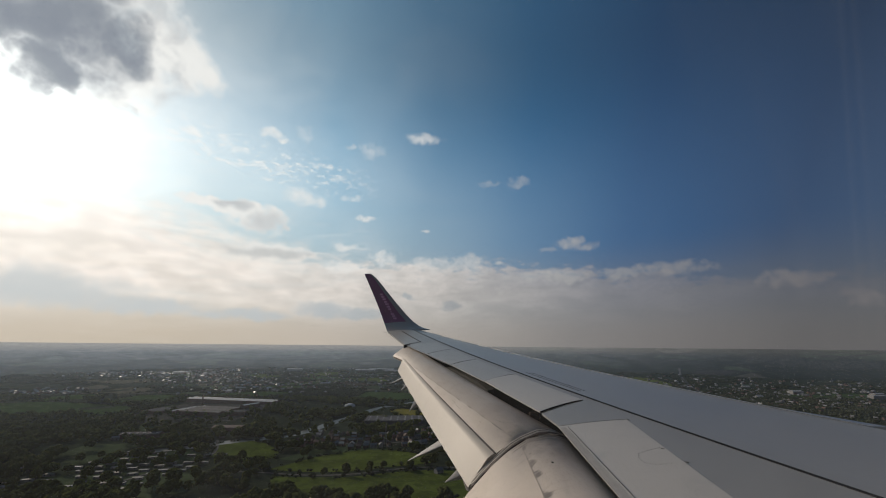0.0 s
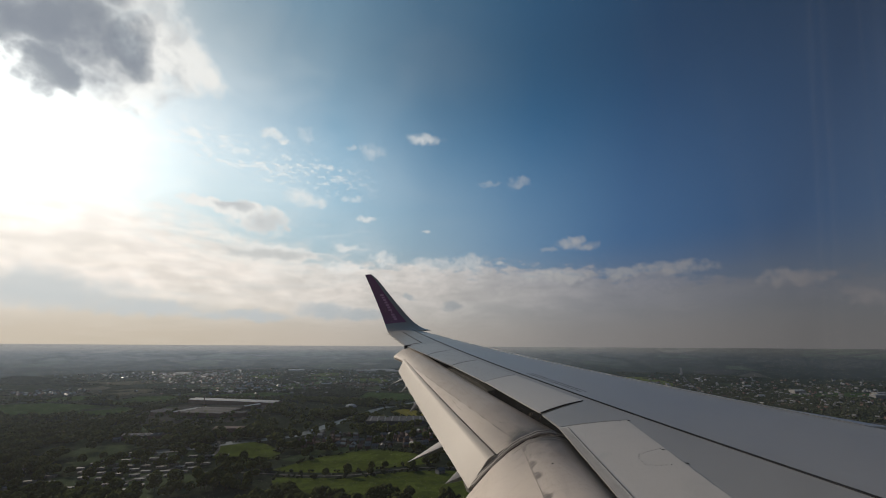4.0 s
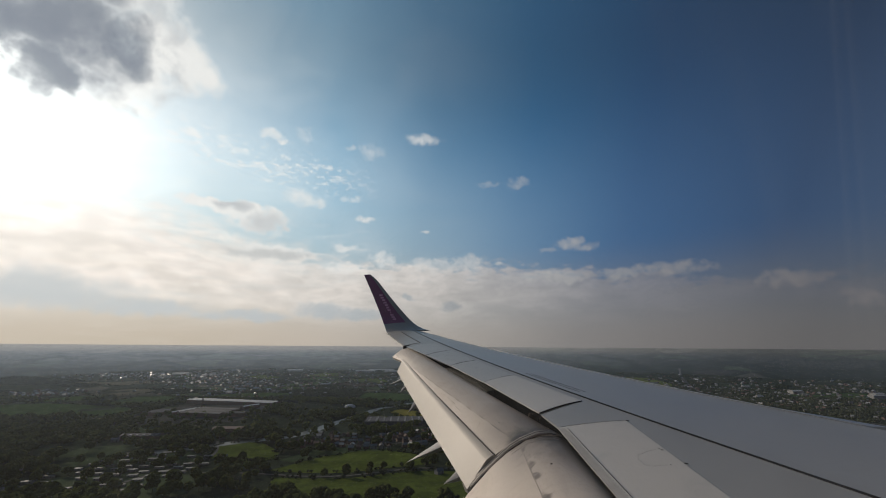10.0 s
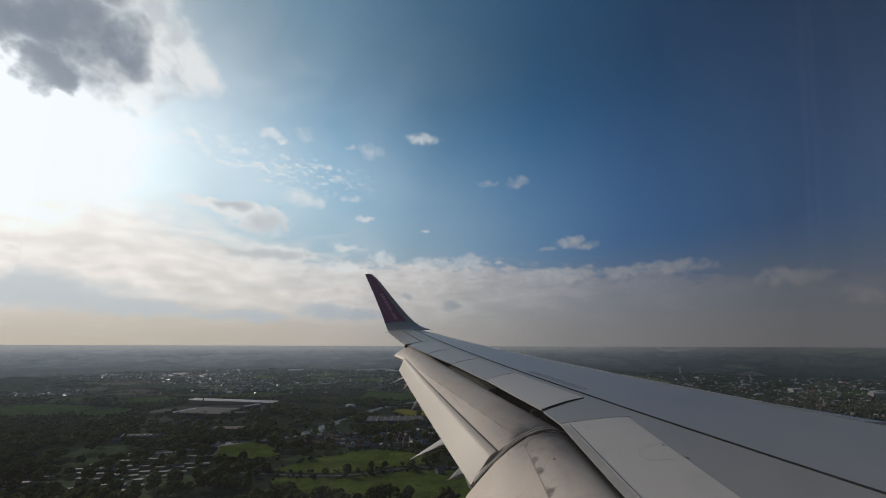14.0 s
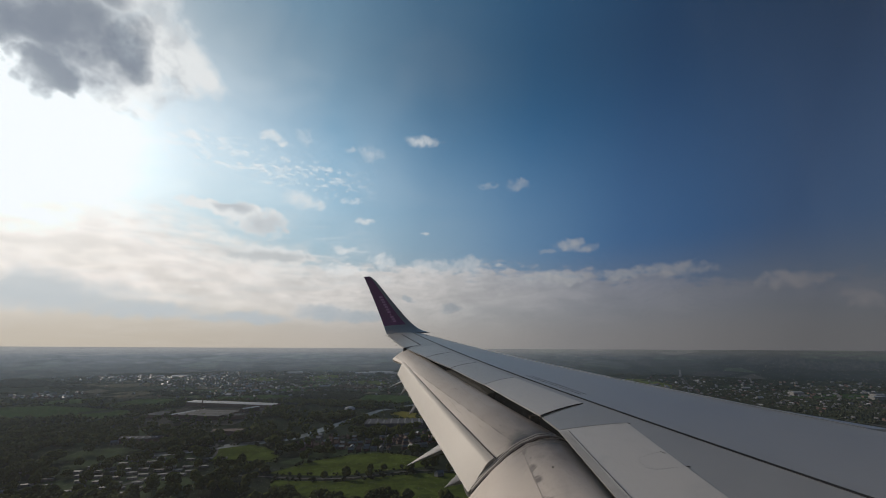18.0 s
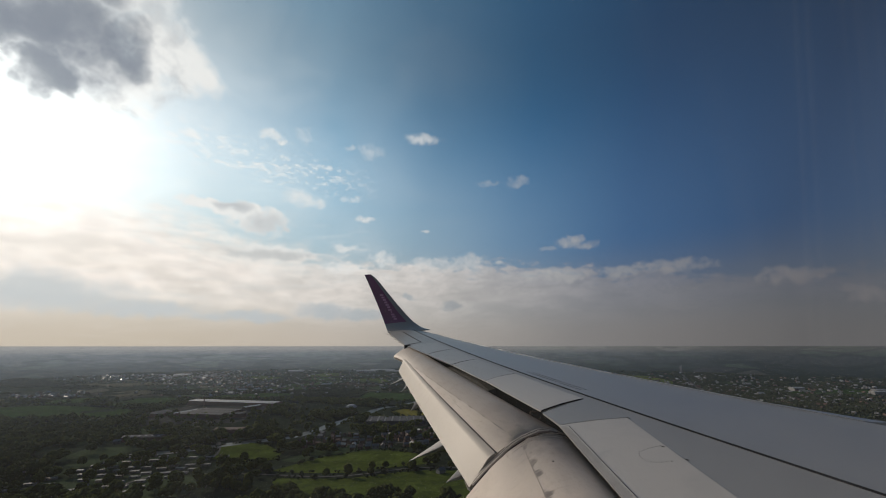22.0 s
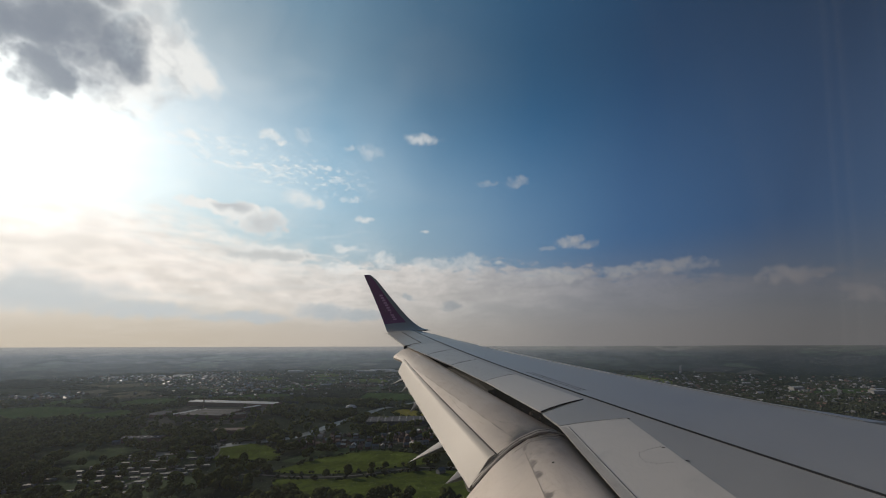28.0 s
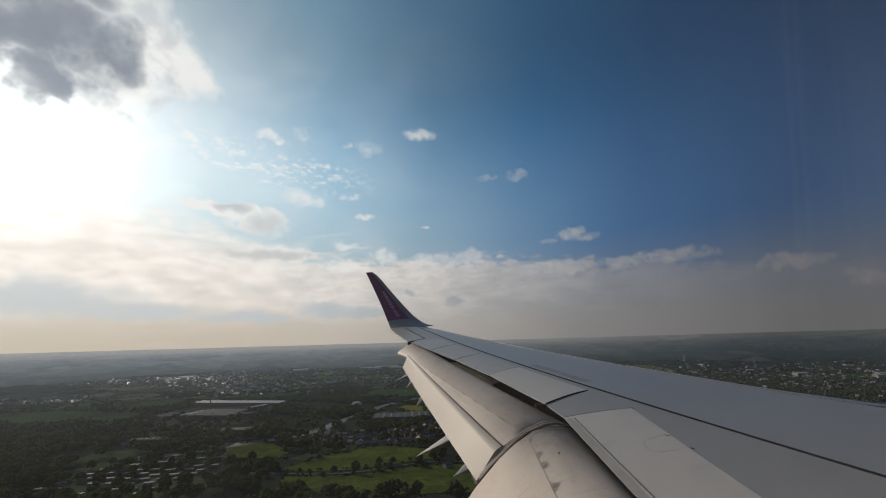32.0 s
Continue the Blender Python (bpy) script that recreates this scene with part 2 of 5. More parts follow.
# cauliflower edges: directions shifted a little by two sizes of noise
shift = [g.node("ShaderNodeTexNoise") for _ in range(2)]
for n, size, detail in zip(shift, (11.0, 34.0), (4.0, 5.0)):
    g.put(n.inputs["Vector"], way)
    n.inputs["Scale"].default_value, n.inputs["Detail"].default_value = size, detail
pair = [g.node("ShaderNodeSeparateColor") for _ in range(2)]
for p, n in zip(pair, shift):
    g.put(p.inputs[0], n.outputs[1])


def shifted(angle, channel, wide, narrow):
    return g.m("ADD", angle, g.m("ADD", g.m("MULTIPLY_ADD", pair[0].outputs[channel], wide, -0.5 * wide), g.m("MULTIPLY_ADD", pair[1].outputs[channel], narrow, -0.5 * narrow)))


AZ_BIG, EL_BIG = shifted(azim, 0, 12.0, 2.6), shifted(elev, 1, 9.0, 2.2)
AZ_SMALL, EL_SMALL = shifted(azim, 2, 1.0, 3.2), shifted(elev, 0, 0.6, 1.8)


def cloud_mass(spots, az, el):
    total = None
    for a, e, ra, re in spots:
        u = g.m("DIVIDE", g.m("SUBTRACT", az, a), ra)
        v = g.m("DIVIDE", g.m("SUBTRACT", el, e), re)
        d = g.m("SUBTRACT", 1.0, g.m("ADD", g.m("MULTIPLY", u, u), g.m("MULTIPLY", v, v)))
        total = d if total is None else g.m("MAXIMUM", total, d)
    return g.m("MAXIMUM", total, -2.5)


def rough_mass(spots, large, small, az=AZ_SMALL, el=EL_SMALL):
    mass = cloud_mass(spots, az, el)
    return g.m("ADD", mass, g.m("ADD", g.m("MULTIPLY_ADD", ragged, large, -0.5 * large), g.m("MULTIPLY_ADD", fine, small, -0.5 * small)))


def lay(mass, lo, hi, most, colour):
    return g.mix(g.m("MULTIPLY", g.step(mass, lo, hi), most), sky, colour)


sky = lay(rough_mass(GREY, 1.8, 1.4), -1.0, 1.1, 0.85, g.vm("MULTIPLY", g.mix(0.25, under, body), (0.93, 0.98, 1.03)))
sky = lay(rough_mass(PUFF, 1.2, 3.4), -0.6, 1.3, 0.62, g.vm("SCALE", lit, 1.04))
sky = lay(rough_mass(FAINT, 0.8, 3.6), -0.8, 2.0, 0.45, lit)
sky = lay(rough_mass(SMALL, 0.8, 3.0), -0.8, 1.7, 0.76, g.vm("SCALE", lit, 1.02))
dice = random.Random(12)
ROW = []
for k in range(26):
    a = -44.0 + 29.0 * (k + dice.uniform(-0.4, 0.4)) / 25
    ROW.append((a, 24.6 - 0.07 * (a + 43.0) + dice.gauss(0.0, 1.1), dice.uniform(0.6, 1.6), dice.uniform(0.25, 0.5)))
sky = lay(rough_mass(ROW, 1.2, 3.6), -0.9, 2.1, 0.50, g.vm("SCALE", lit, 1.08))
speck = g.noise(g.vm("MULTIPLY", way, (1.0, 1.0, 2.2)), 58.0, 3.0, 0.55, 0.2)
along_row = g.m("ABSOLUTE", g.m("SUBTRACT", elev, g.m("MULTIPLY_ADD", azim, -0.07, 21.5)))
fleece = g.m("MULTIPLY", g.step(along_row, 3.6, 0.8), g.m("MULTIPLY", g.step(azim, -47.0, -41.0), g.step(azim, -10.0, -24.0)))
sky = g.mix(g.m("MULTIPLY", g.m("MULTIPLY", g.step(speck, 0.50, 0.70), fleece), 0.55), sky, g.vm("SCALE", lit, 1.08))
sky = lay(rough_mass(SLAB, 0.8, 2.4), -0.6, 0.8, 0.85, g.mix(g.step(EL_SMALL, 12.9, 11.9), lit, g.mix(0.35, under, body)))
mid_core = g.m("MULTIPLY", g.step(rough_mass(MID_CORE, 1.0, 1.6), -1.2, 1.4), 0.68)
sky = lay(rough_mass(MID, 1.4, 3.0), -0.5, 0.7, 0.94, g.mix(mid_core, lit, body))
big_core = g.step(g.m("ADD", rough_mass(CORE, 0.8, 0.5, AZ_BIG, EL_BIG), g.m("MULTIPLY_ADD", soft, 1.4, -0.7)), -2.2, 1.1)
big = g.m("ADD", rough_mass(BIG, 1.2, 0.8, AZ_BIG, EL_BIG), g.m("MULTIPLY_ADD", soft, 1.0, -0.5))
sky = lay(big, -1.3, 0.8, 0.97, g.mix(g.m("MAXIMUM", big_core, g.m("MULTIPLY", g.step(ragged, 0.48, 0.66), 0.35)), g.vm("SCALE", lit, 0.97), body))
sky = g.vm("MINIMUM", sky, (1.10, 1.07, 1.05))
back = g.node("ShaderNodeBackground")
g.put(back.inputs[0], g.vm("MULTIPLY", sky, (0.955, 1.0, 1.012)))
back.inputs[1].default_value = 1.0
g.t.links.new(back.outputs[0], g.node("ShaderNodeOutputWorld").inputs[0])

sun = new("sun", bpy.data.lights.new("sun", "SUN"))
sun.data.energy, sun.data.angle, sun.data.color = 2.4, radians(0.6), (1.0, 0.85, 0.68)
sun.matrix_world = look(SUN * 300 + Vector((0, 0, ALT)), (0, 0, ALT))

# ---- materials ----
def material(name, colour, rough=0.6, metal=0.0, vary=0.12, scale=3.0, spots=None, bump=0.0, bump_scale=40.0, coat=0.0, per_object=0.0, spec=0.5):
    """A node material: base colour with two scales of variation, optional second colour in stains, fine bump."""
    mat = bpy.data.materials.new(name)
    mat.use_nodes = True
    q = Graph(mat.node_tree)
    co = q.node("ShaderNodeTexCoord").outputs["Object"]
    broad = q.noise(co, scale, 4.0, 0.55)
    grain = q.noise(co, scale * 9.0, 6.0, 0.6)
    dark = tuple(c * (1 - vary) for c in colour)
    light = tuple(min(1.0, c * (1 + vary)) for c in colour)
    col = q.mix(q.step(q.m("MULTIPLY_ADD", grain, 0.4, q.m("MULTIPLY", broad, 0.6)), 0.35, 0.65), dark, light)
    if spots:
        col = q.mix(q.m("MULTIPLY", q.step(q.noise(co, scale * 2.3, 7.0, 0.65, 0.4), spots[1], spots[1] + 0.16), spots[2]), col, spots[0])
    if per_object:
        rnd = q.node("ShaderNodeObjectInfo").outputs["Random"]
        isl = q.node("ShaderNodeNewGeometry").outputs["Random Per Island"]
        both = q.m("FRACT", q.m("ADD", rnd, isl))
        col = q.mix(1.0, col, q.ramp(both, [(0.0, (1 - per_object,) * 3), (0.5, (1.0, 1.0, 1.0)), (1.0, (1 + per_object, 1 + per_object * 0.9, 1 + per_object * 0.7))]), "MULTIPLY")
    b = q.node("ShaderNodeBsdfPrincipled")
    q.put(b.inputs["Base Color"], col)
    q.put(b.inputs["Roughness"], q.m("MULTIPLY_ADD", broad, 0.18, rough - 0.09, clamp=True))
    b.inputs["Metallic"].default_value = metal
    b.inputs["Coat Weight"].default_value = coat
    b.inputs["Specular IOR Level"].default_value = spec
    if bump:
        bp = q.node("ShaderNodeBump")
        bp.inputs["Strength"].default_value, bp.inputs["Distance"].default_value = 0.5, bump
        q.put(bp.inputs["Height"], q.noise(co, bump_scale, 5.0, 0.6))
        q.put(b.inputs["Normal"], bp.outputs[0])
    q.t.links.new(b.outputs[0], q.node("ShaderNodeOutputMaterial").inputs[0])
    return mat


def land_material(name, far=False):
    """Open country: a mosaic of fields, hedges, copses and built-up grey, at its real size; far: backdrop land with
    haze painted in.
    """
    mat = bpy.data.materials.new(name)
    mat.use_nodes = True
    q = Graph(mat.node_tree)
    co = q.node("ShaderNodeTexCoord").outputs["Object"]
    warp = q.vm("ADD", co, q.vm("SCALE", q.node("ShaderNodeTexNoise").outputs[1], 60.0))
    cells = q.node("ShaderNodeTexVoronoi")
    q.put(cells.inputs["Vector"], warp)
    cells.inputs["Scale"].default_value = 1 / (380.0 if far else 210.0)
    edge = q.node("ShaderNodeTexVoronoi")
    edge.feature = "DISTANCE_TO_EDGE"
    q.put(edge.inputs["Vector"], warp)
    edge.inputs["Scale"].default_value = 1 / (380.0 if far else 210.0)
    pick = q.node("ShaderNodeSeparateColor")
    q.put(pick.inputs[0], cells.outputs["Color"])
    crop = q.ramp(pick.outputs[0], [(0.0, (0.030, 0.038, 0.030)), (0.22, (0.042, 0.060, 0.034)), (0.40, (0.034, 0.044, 0.033)),
                                    (0.58, (0.056, 0.074, 0.042)), (0.72, (0.050, 0.050, 0.044)), (0.84, (0.038, 0.050, 0.036)), (0.93, (0.088, 0.084, 0.066))])
    crop.node.color_ramp.interpolation = "CONSTANT"
    mott = q.noise(co, 0.05, 6.0, 0.6)
    crop = q.mix(1.0, crop, q.ramp(mott, [(0.3, (0.8, 0.8, 0.8)), (0.7, (1.2, 1.2, 1.15))]), "MULTIPLY")
    wood = q.ramp(q.noise(co, 0.09, 5.0, 0.7), [(0.35, (0.016, 0.021, 0.016)), (0.65, (0.036, 0.046, 0.030))])
    hedge = q.step(edge.outputs["Distance"], 0.075, 0.04)
    woods = q.step(q.noise(co, 0.0013 if far else 0.0021, 6.0, 0.65), 0.50 if far else 0.47, 0.53 if far else 0.50)
    col = q.mix(q.m("MAXIMUM", hedge, woods), crop, wood)
    towns = q.m("MULTIPLY", q.step(q.noise(co, 0.0013, 3.0, 0.5), 0.55, 0.62), q.step(q.noise(co, 0.09 if far else 0.045, 3.0, 0.6), 0.50, 0.58))
    col = q.mix(q.m("MULTIPLY", towns, 0.5), col, (0.12, 0.115, 0.11))
    b = q.node("ShaderNodeBsdfPrincipled")
    q.put(b.inputs["Base Color"], col)
    b.inputs["Roughness"].default_value = 0.95
    b.inputs["Specular IOR Level"].default_value = 0.0
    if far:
        # distance haze painted in: cool tint, and a glow growing outwards and sunwards
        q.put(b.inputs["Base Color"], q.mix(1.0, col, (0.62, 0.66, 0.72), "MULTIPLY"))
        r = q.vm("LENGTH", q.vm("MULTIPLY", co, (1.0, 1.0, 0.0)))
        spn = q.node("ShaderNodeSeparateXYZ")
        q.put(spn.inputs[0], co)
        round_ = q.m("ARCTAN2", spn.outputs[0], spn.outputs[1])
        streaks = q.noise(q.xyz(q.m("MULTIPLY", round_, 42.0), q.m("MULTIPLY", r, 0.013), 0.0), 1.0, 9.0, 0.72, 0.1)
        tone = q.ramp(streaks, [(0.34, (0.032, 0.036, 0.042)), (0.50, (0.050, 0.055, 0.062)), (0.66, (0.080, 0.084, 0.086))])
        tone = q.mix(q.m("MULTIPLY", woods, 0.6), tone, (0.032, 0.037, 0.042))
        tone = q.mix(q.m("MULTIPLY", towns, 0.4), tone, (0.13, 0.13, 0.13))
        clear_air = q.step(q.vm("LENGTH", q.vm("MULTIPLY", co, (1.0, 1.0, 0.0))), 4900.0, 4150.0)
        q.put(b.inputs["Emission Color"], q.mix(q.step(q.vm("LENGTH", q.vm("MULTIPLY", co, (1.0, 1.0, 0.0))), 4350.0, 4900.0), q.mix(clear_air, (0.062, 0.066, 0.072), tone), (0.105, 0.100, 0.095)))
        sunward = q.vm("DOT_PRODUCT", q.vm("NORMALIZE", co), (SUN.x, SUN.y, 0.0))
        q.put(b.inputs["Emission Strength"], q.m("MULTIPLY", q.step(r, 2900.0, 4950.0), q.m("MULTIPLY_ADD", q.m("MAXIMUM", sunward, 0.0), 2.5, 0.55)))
    q.t.links.new(b.outputs[0], q.node("ShaderNodeOutputMaterial").inputs[0])
    return mat


M_LAND = land_material("open_country")
M_FARLAND = land_material("far_hazed_land", True)
M_MEADOW = material("mown_meadow", (0.066, 0.088, 0.020), 0.95, vary=0.30, scale=0.022, spots=((0.040, 0.056, 0.018), 0.47, 0.8), bump=0.6, bump_scale=0.4, spec=0.0)
M_PASTURE = material("dull_pasture", (0.036, 0.062, 0.022), 0.95, vary=0.25, scale=0.02, spots=((0.035, 0.05, 0.02), 0.5, 0.6), spec=0.0)
M_HILL = material("young_barley", (0.105, 0.125, 0.040), 0.95, vary=0.2, scale=0.012, spots=((0.075, 0.095, 0.03), 0.5, 0.6), spec=0.0)
M_RAPE = material("yellowing_crop", (0.15, 0.138, 0.034), 0.95, vary=0.2, scale=0.03, spots=((0.10, 0.11, 0.03), 0.55, 0.6), spec=0.0)
M_TILTH = material("dark_tilth", (0.045, 0.040, 0.034), 0.95, vary=0.2, scale=0.02, spec=0.0)
M_STUBBLE = material("pale_stubble", (0.085, 0.08, 0.055), 0.95, vary=0.2, scale=0.02, spec=0.0)


def leaf_material(name, colour, scale):
    """Foliage: varied greens from tree to tree and clump to clump, with light coming through the leaves."""
    mat = bpy.data.materials.new(name)
    mat.use_nodes = True
    q = Graph(mat.node_tree)
    co = q.node("ShaderNodeTexCoord").outputs["Object"]
    isl = q.node("ShaderNodeNewGeometry").outputs["Random Per Island"]
    rnd = q.node("ShaderNodeObjectInfo").outputs["Random"]
    where = q.node("ShaderNodeNewGeometry").outputs["Position"]
    stand = q.noise(where, 0.016, 3.0, 0.6)
    crown = q.noise(where, 0.085, 2.0, 0.5)
    tone = q.m("ADD", q.m("MULTIPLY_ADD", isl, 0.14, -0.95), q.m("ADD", q.m("MULTIPLY_ADD", stand, 1.2, q.m("MULTIPLY", crown, 1.7)), q.m("MULTIPLY", rnd, 0.15)))
    tint = q.ramp(tone, [(0.25, tuple(c * 0.70 for c in colour)), (0.6, colour), (0.95, (colour[0] * 1.55, colour[1] * 1.45, colour[2] * 1.2))])
    tint = q.mix(q.m("MULTIPLY", q.noise(co, scale, 4.0, 0.6), 0.5), tint, tuple(c * 0.6 for c in colour))
    d, t = q.node("ShaderNodeBsdfDiffuse"), q.node("ShaderNodeBsdfTranslucent")
    q.put(d.inputs[0], tint)
    q.put(t.inputs[0], tint)
    both = q.node("ShaderNodeMixShader")
    both.inputs[0].default_value = 0.30
    q.t.links.new(d.outputs[0], both.inputs[1])
    q.t.links.new(t.outputs[0], both.inputs[2])
    q.t.links.new(both.outputs[0], q.node("ShaderNodeOutputMaterial").inputs[0])
    return mat


M_LEAF = leaf_material("broadleaf_foliage", (0.090, 0.106, 0.036), 0.5)
# leaf green made greyer and bluer to imitate distance haze
M_LEAF_FAR = leaf_material("far_hazed_foliage", (0.066, 0.078, 0.050), 0.08)
M_BARK = material("bark", (0.06, 0.045, 0.032), 0.9, vary=0.3, scale=2.0)
M_WATER = material("river_water", (0.04, 0.045, 0.04), 0.42, vary=0.1, scale=0.02, bump=0.04, bump_scale=0.25)
M_ROAD = material("worn_asphalt", (0.085, 0.083, 0.08), 0.95, vary=0.2, scale=0.08, spec=0.05)
M_YARD = material("concrete_yard", (0.06, 0.06, 0.056), 0.95, spec=0.0, vary=0.2, scale=0.05, spots=((0.03, 0.035, 0.028), 0.48, 0.8))
M_BRICK = material("weathered_brick", (0.15, 0.10, 0.08), 0.9, vary=0.25, scale=0.6, per_object=0.3)
M_RENDER = material("pale_render", (0.21, 0.205, 0.20), 0.85, vary=0.1, scale=0.5, per_object=0.2)
M_SLATE = material("slate_roof", (0.14, 0.14, 0.14), 0.40, vary=0.2, scale=0.8, per_object=0.35, spec=0.6)
M_TILE = material("clay_tile_roof", (0.105, 0.062, 0.050), 0.8, vary=0.25, scale=0.8, per_object=0.35)
M_SHEET = material("pale_sheet_roof", (0.36, 0.36, 0.36), 0.6, spec=0.25, metal=0.0, vary=0.12, scale=0.1, per_object=0.15)
M_HOME = material("dull_felt_roof", (0.21, 0.21, 0.205), 0.7, spec=0.2, vary=0.2, scale=0.15, per_object=0.35)
M_GLINT = material("glossy_far_roof", (0.24, 0.24, 0.25), 0.46, spec=0.5, vary=0.15, scale=0.1, per_object=0.3)
M_SHEET_DARK = material("grey_sheet_roof", (0.085, 0.085, 0.09), 0.8, spec=0.1, vary=0.2, scale=0.1, per_object=0.2)
M_GLASS_DARK = material("dark_window_glass", (0.02, 0.022, 0.026), 0.08, vary=0.1)
M_STEEL = material("galvanised_steel", (0.35, 0.35, 0.36), 0.5, metal=0.6, vary=0.15)

M_WING = material("grey_wing_paint", (0.240, 0.241, 0.243), 0.38, vary=0.05, scale=0.5, spots=((0.198, 0.203, 0.210), 0.58, 0.5), coat=0.1)
M_PANEL = material("pale_panel_paint", (0.415, 0.388, 0.358), 0.42, vary=0.06, scale=0.7, spots=((0.29, 0.28, 0.27), 0.58, 0.5))
M_CREAM = material("cream_tab_paint", (0.232, 0.205, 0.178), 0.52, vary=0.06, scale=0.8, spots=((0.21, 0.185, 0.16), 0.58, 0.5))
M_FIXED = material("warm_grey_paint", (0.240, 0.236, 0.230), 0.42, vary=0.06, scale=0.6, spots=((0.20, 0.195, 0.188), 0.57, 0.5))
# near-black colour without specular stands for shade in the flap gap
M_VOID = material("black_gap_shade", (0.004, 0.004, 0.0045), 1.0, vary=0.2, spec=0.0)
M_SEAL = material("black_rubber_seal", (0.010, 0.010, 0.012), 0.8, vary=0.2, spec=0.08)
M_GRIME = material("sooty_metal", (0.050, 0.037, 0.032), 0.65, metal=0.0, vary=0.4, scale=4.0, spots=((0.015, 0.013, 0.012), 0.5, 0.8), spec=0.2)
M_SOOT = material("baked_soot", (0.024, 0.018, 0.015), 0.9, vary=0.4, scale=5.0, spots=((0.055, 0.042, 0.035), 0.55, 0.6), spec=0.08)
M_STRIP = material("riveted_strip_paint", (0.325, 0.306, 0.287), 0.62, vary=0.08, scale=1.5, spots=((0.25, 0.233, 0.216), 0.55, 0.6), spec=0.25)
M_PRIMER = material("dull_green_primer", (0.034, 0.034, 0.030), 0.7, vary=0.25, scale=3.0, spots=((0.04, 0.036, 0.03), 0.5, 0.6), spec=0.2)
M_CHANNEL = material("grimy_channel_metal", (0.29, 0.25, 0.22), 0.55, vary=0.3, scale=5.0, spots=((0.05, 0.04, 0.034), 0.52, 0.7), spec=0.3)
M_RIM = material("worn_rim_metal", (0.27, 0.24, 0.215), 0.5, vary=0.3, scale=7.0, spots=((0.10, 0.08, 0.07), 0.55, 0.7), spec=0.3)
M_SPOILER = material("spoiler_paint", (0.305, 0.294, 0.282), 0.40, vary=0.06, scale=0.6, spots=((0.245, 0.236, 0.228), 0.58, 0.5))
M_PLUM = material("plum_paint", (0.165, 0.03, 0.115), 0.35, vary=0.08, coat=0.2)
M_PINK = material("pale_pink_lettering", (0.55, 0.25, 0.42), 0.45, vary=0.05)
M_BARE = material("bare_leading_edge", (0.42, 0.43, 0.45), 0.3, metal=0.7, vary=0.08)
M_MARK = material("dark_stencil", (0.045, 0.045, 0.05), 0.8, vary=0.15, spec=0.1)
M_WHITE = material("white_fuselage_paint", (0.72, 0.72, 0.72), 0.4, vary=0.04, coat=0.2)
M_SCUFF = material("brown_scuff", (0.20, 0.165, 0.14), 0.6, vary=0.3, scale=6.0)
M_RIVET = material("dull_fastener", (0.17, 0.165, 0.16), 0.6, vary=0.2)
M_TRIM = material("grey_cabin_trim", (0.035, 0.035, 0.037), 0.8, vary=0.1)


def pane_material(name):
    """Clear acrylic, finely scratched and dusty: most light goes straight through, a little is scattered, more in a
    painted haze veil.
    """
    mat = bpy.data.materials.new(name)
    mat.use_nodes = True
    q = Graph(mat.node_tree)
    co = q.node("ShaderNodeTexCoord").outputs["Object"]
    stretch = q.vm("MULTIPLY", co, (1.0, 1.0, 0.10))
    wipe = q.step(q.noise(stretch, 60.0, 4.0, 0.6), 0.45, 0.75)
    dust = q.noise(co, 18.0, 4.0, 0.6)
    sp = q.node("ShaderNodeSeparateXYZ")
    q.put(sp.inputs[0], co)
    # extra scatter low on the left imitates distance haze and sun glare
    smear_veil = q.m("MULTIPLY_ADD", q.step(sp.outputs[2], 1.434, 1.464), 0.75, 0.25)
    haze_corner = q.m("MULTIPLY", q.step(q.m("MULTIPLY_ADD", dust, 0.06, sp.outputs[0]), -7.46, -7.60), q.m("MULTIPLY", smear_veil, q.step(sp.outputs[2], 1.56, 1.48)))
    amount = q.m("MULTIPLY_ADD", wipe, 0.006, q.m("MULTIPLY_ADD", dust, 0.008, q.m("MULTIPLY_ADD", haze_corner, 0.012, 0.004)))
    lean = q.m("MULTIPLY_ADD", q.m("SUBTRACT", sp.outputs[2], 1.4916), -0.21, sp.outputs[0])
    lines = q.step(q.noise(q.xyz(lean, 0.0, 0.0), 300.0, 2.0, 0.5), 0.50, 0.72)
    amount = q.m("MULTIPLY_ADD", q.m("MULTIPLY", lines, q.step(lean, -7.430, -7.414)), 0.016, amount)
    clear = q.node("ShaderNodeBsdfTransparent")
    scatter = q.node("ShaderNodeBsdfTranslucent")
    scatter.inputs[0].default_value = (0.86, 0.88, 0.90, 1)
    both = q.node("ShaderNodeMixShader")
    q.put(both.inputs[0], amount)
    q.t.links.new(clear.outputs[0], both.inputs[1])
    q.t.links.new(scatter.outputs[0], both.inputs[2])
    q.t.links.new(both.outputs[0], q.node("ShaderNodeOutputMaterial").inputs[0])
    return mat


M_PANE = pane_material("scratched_veiled_acrylic")


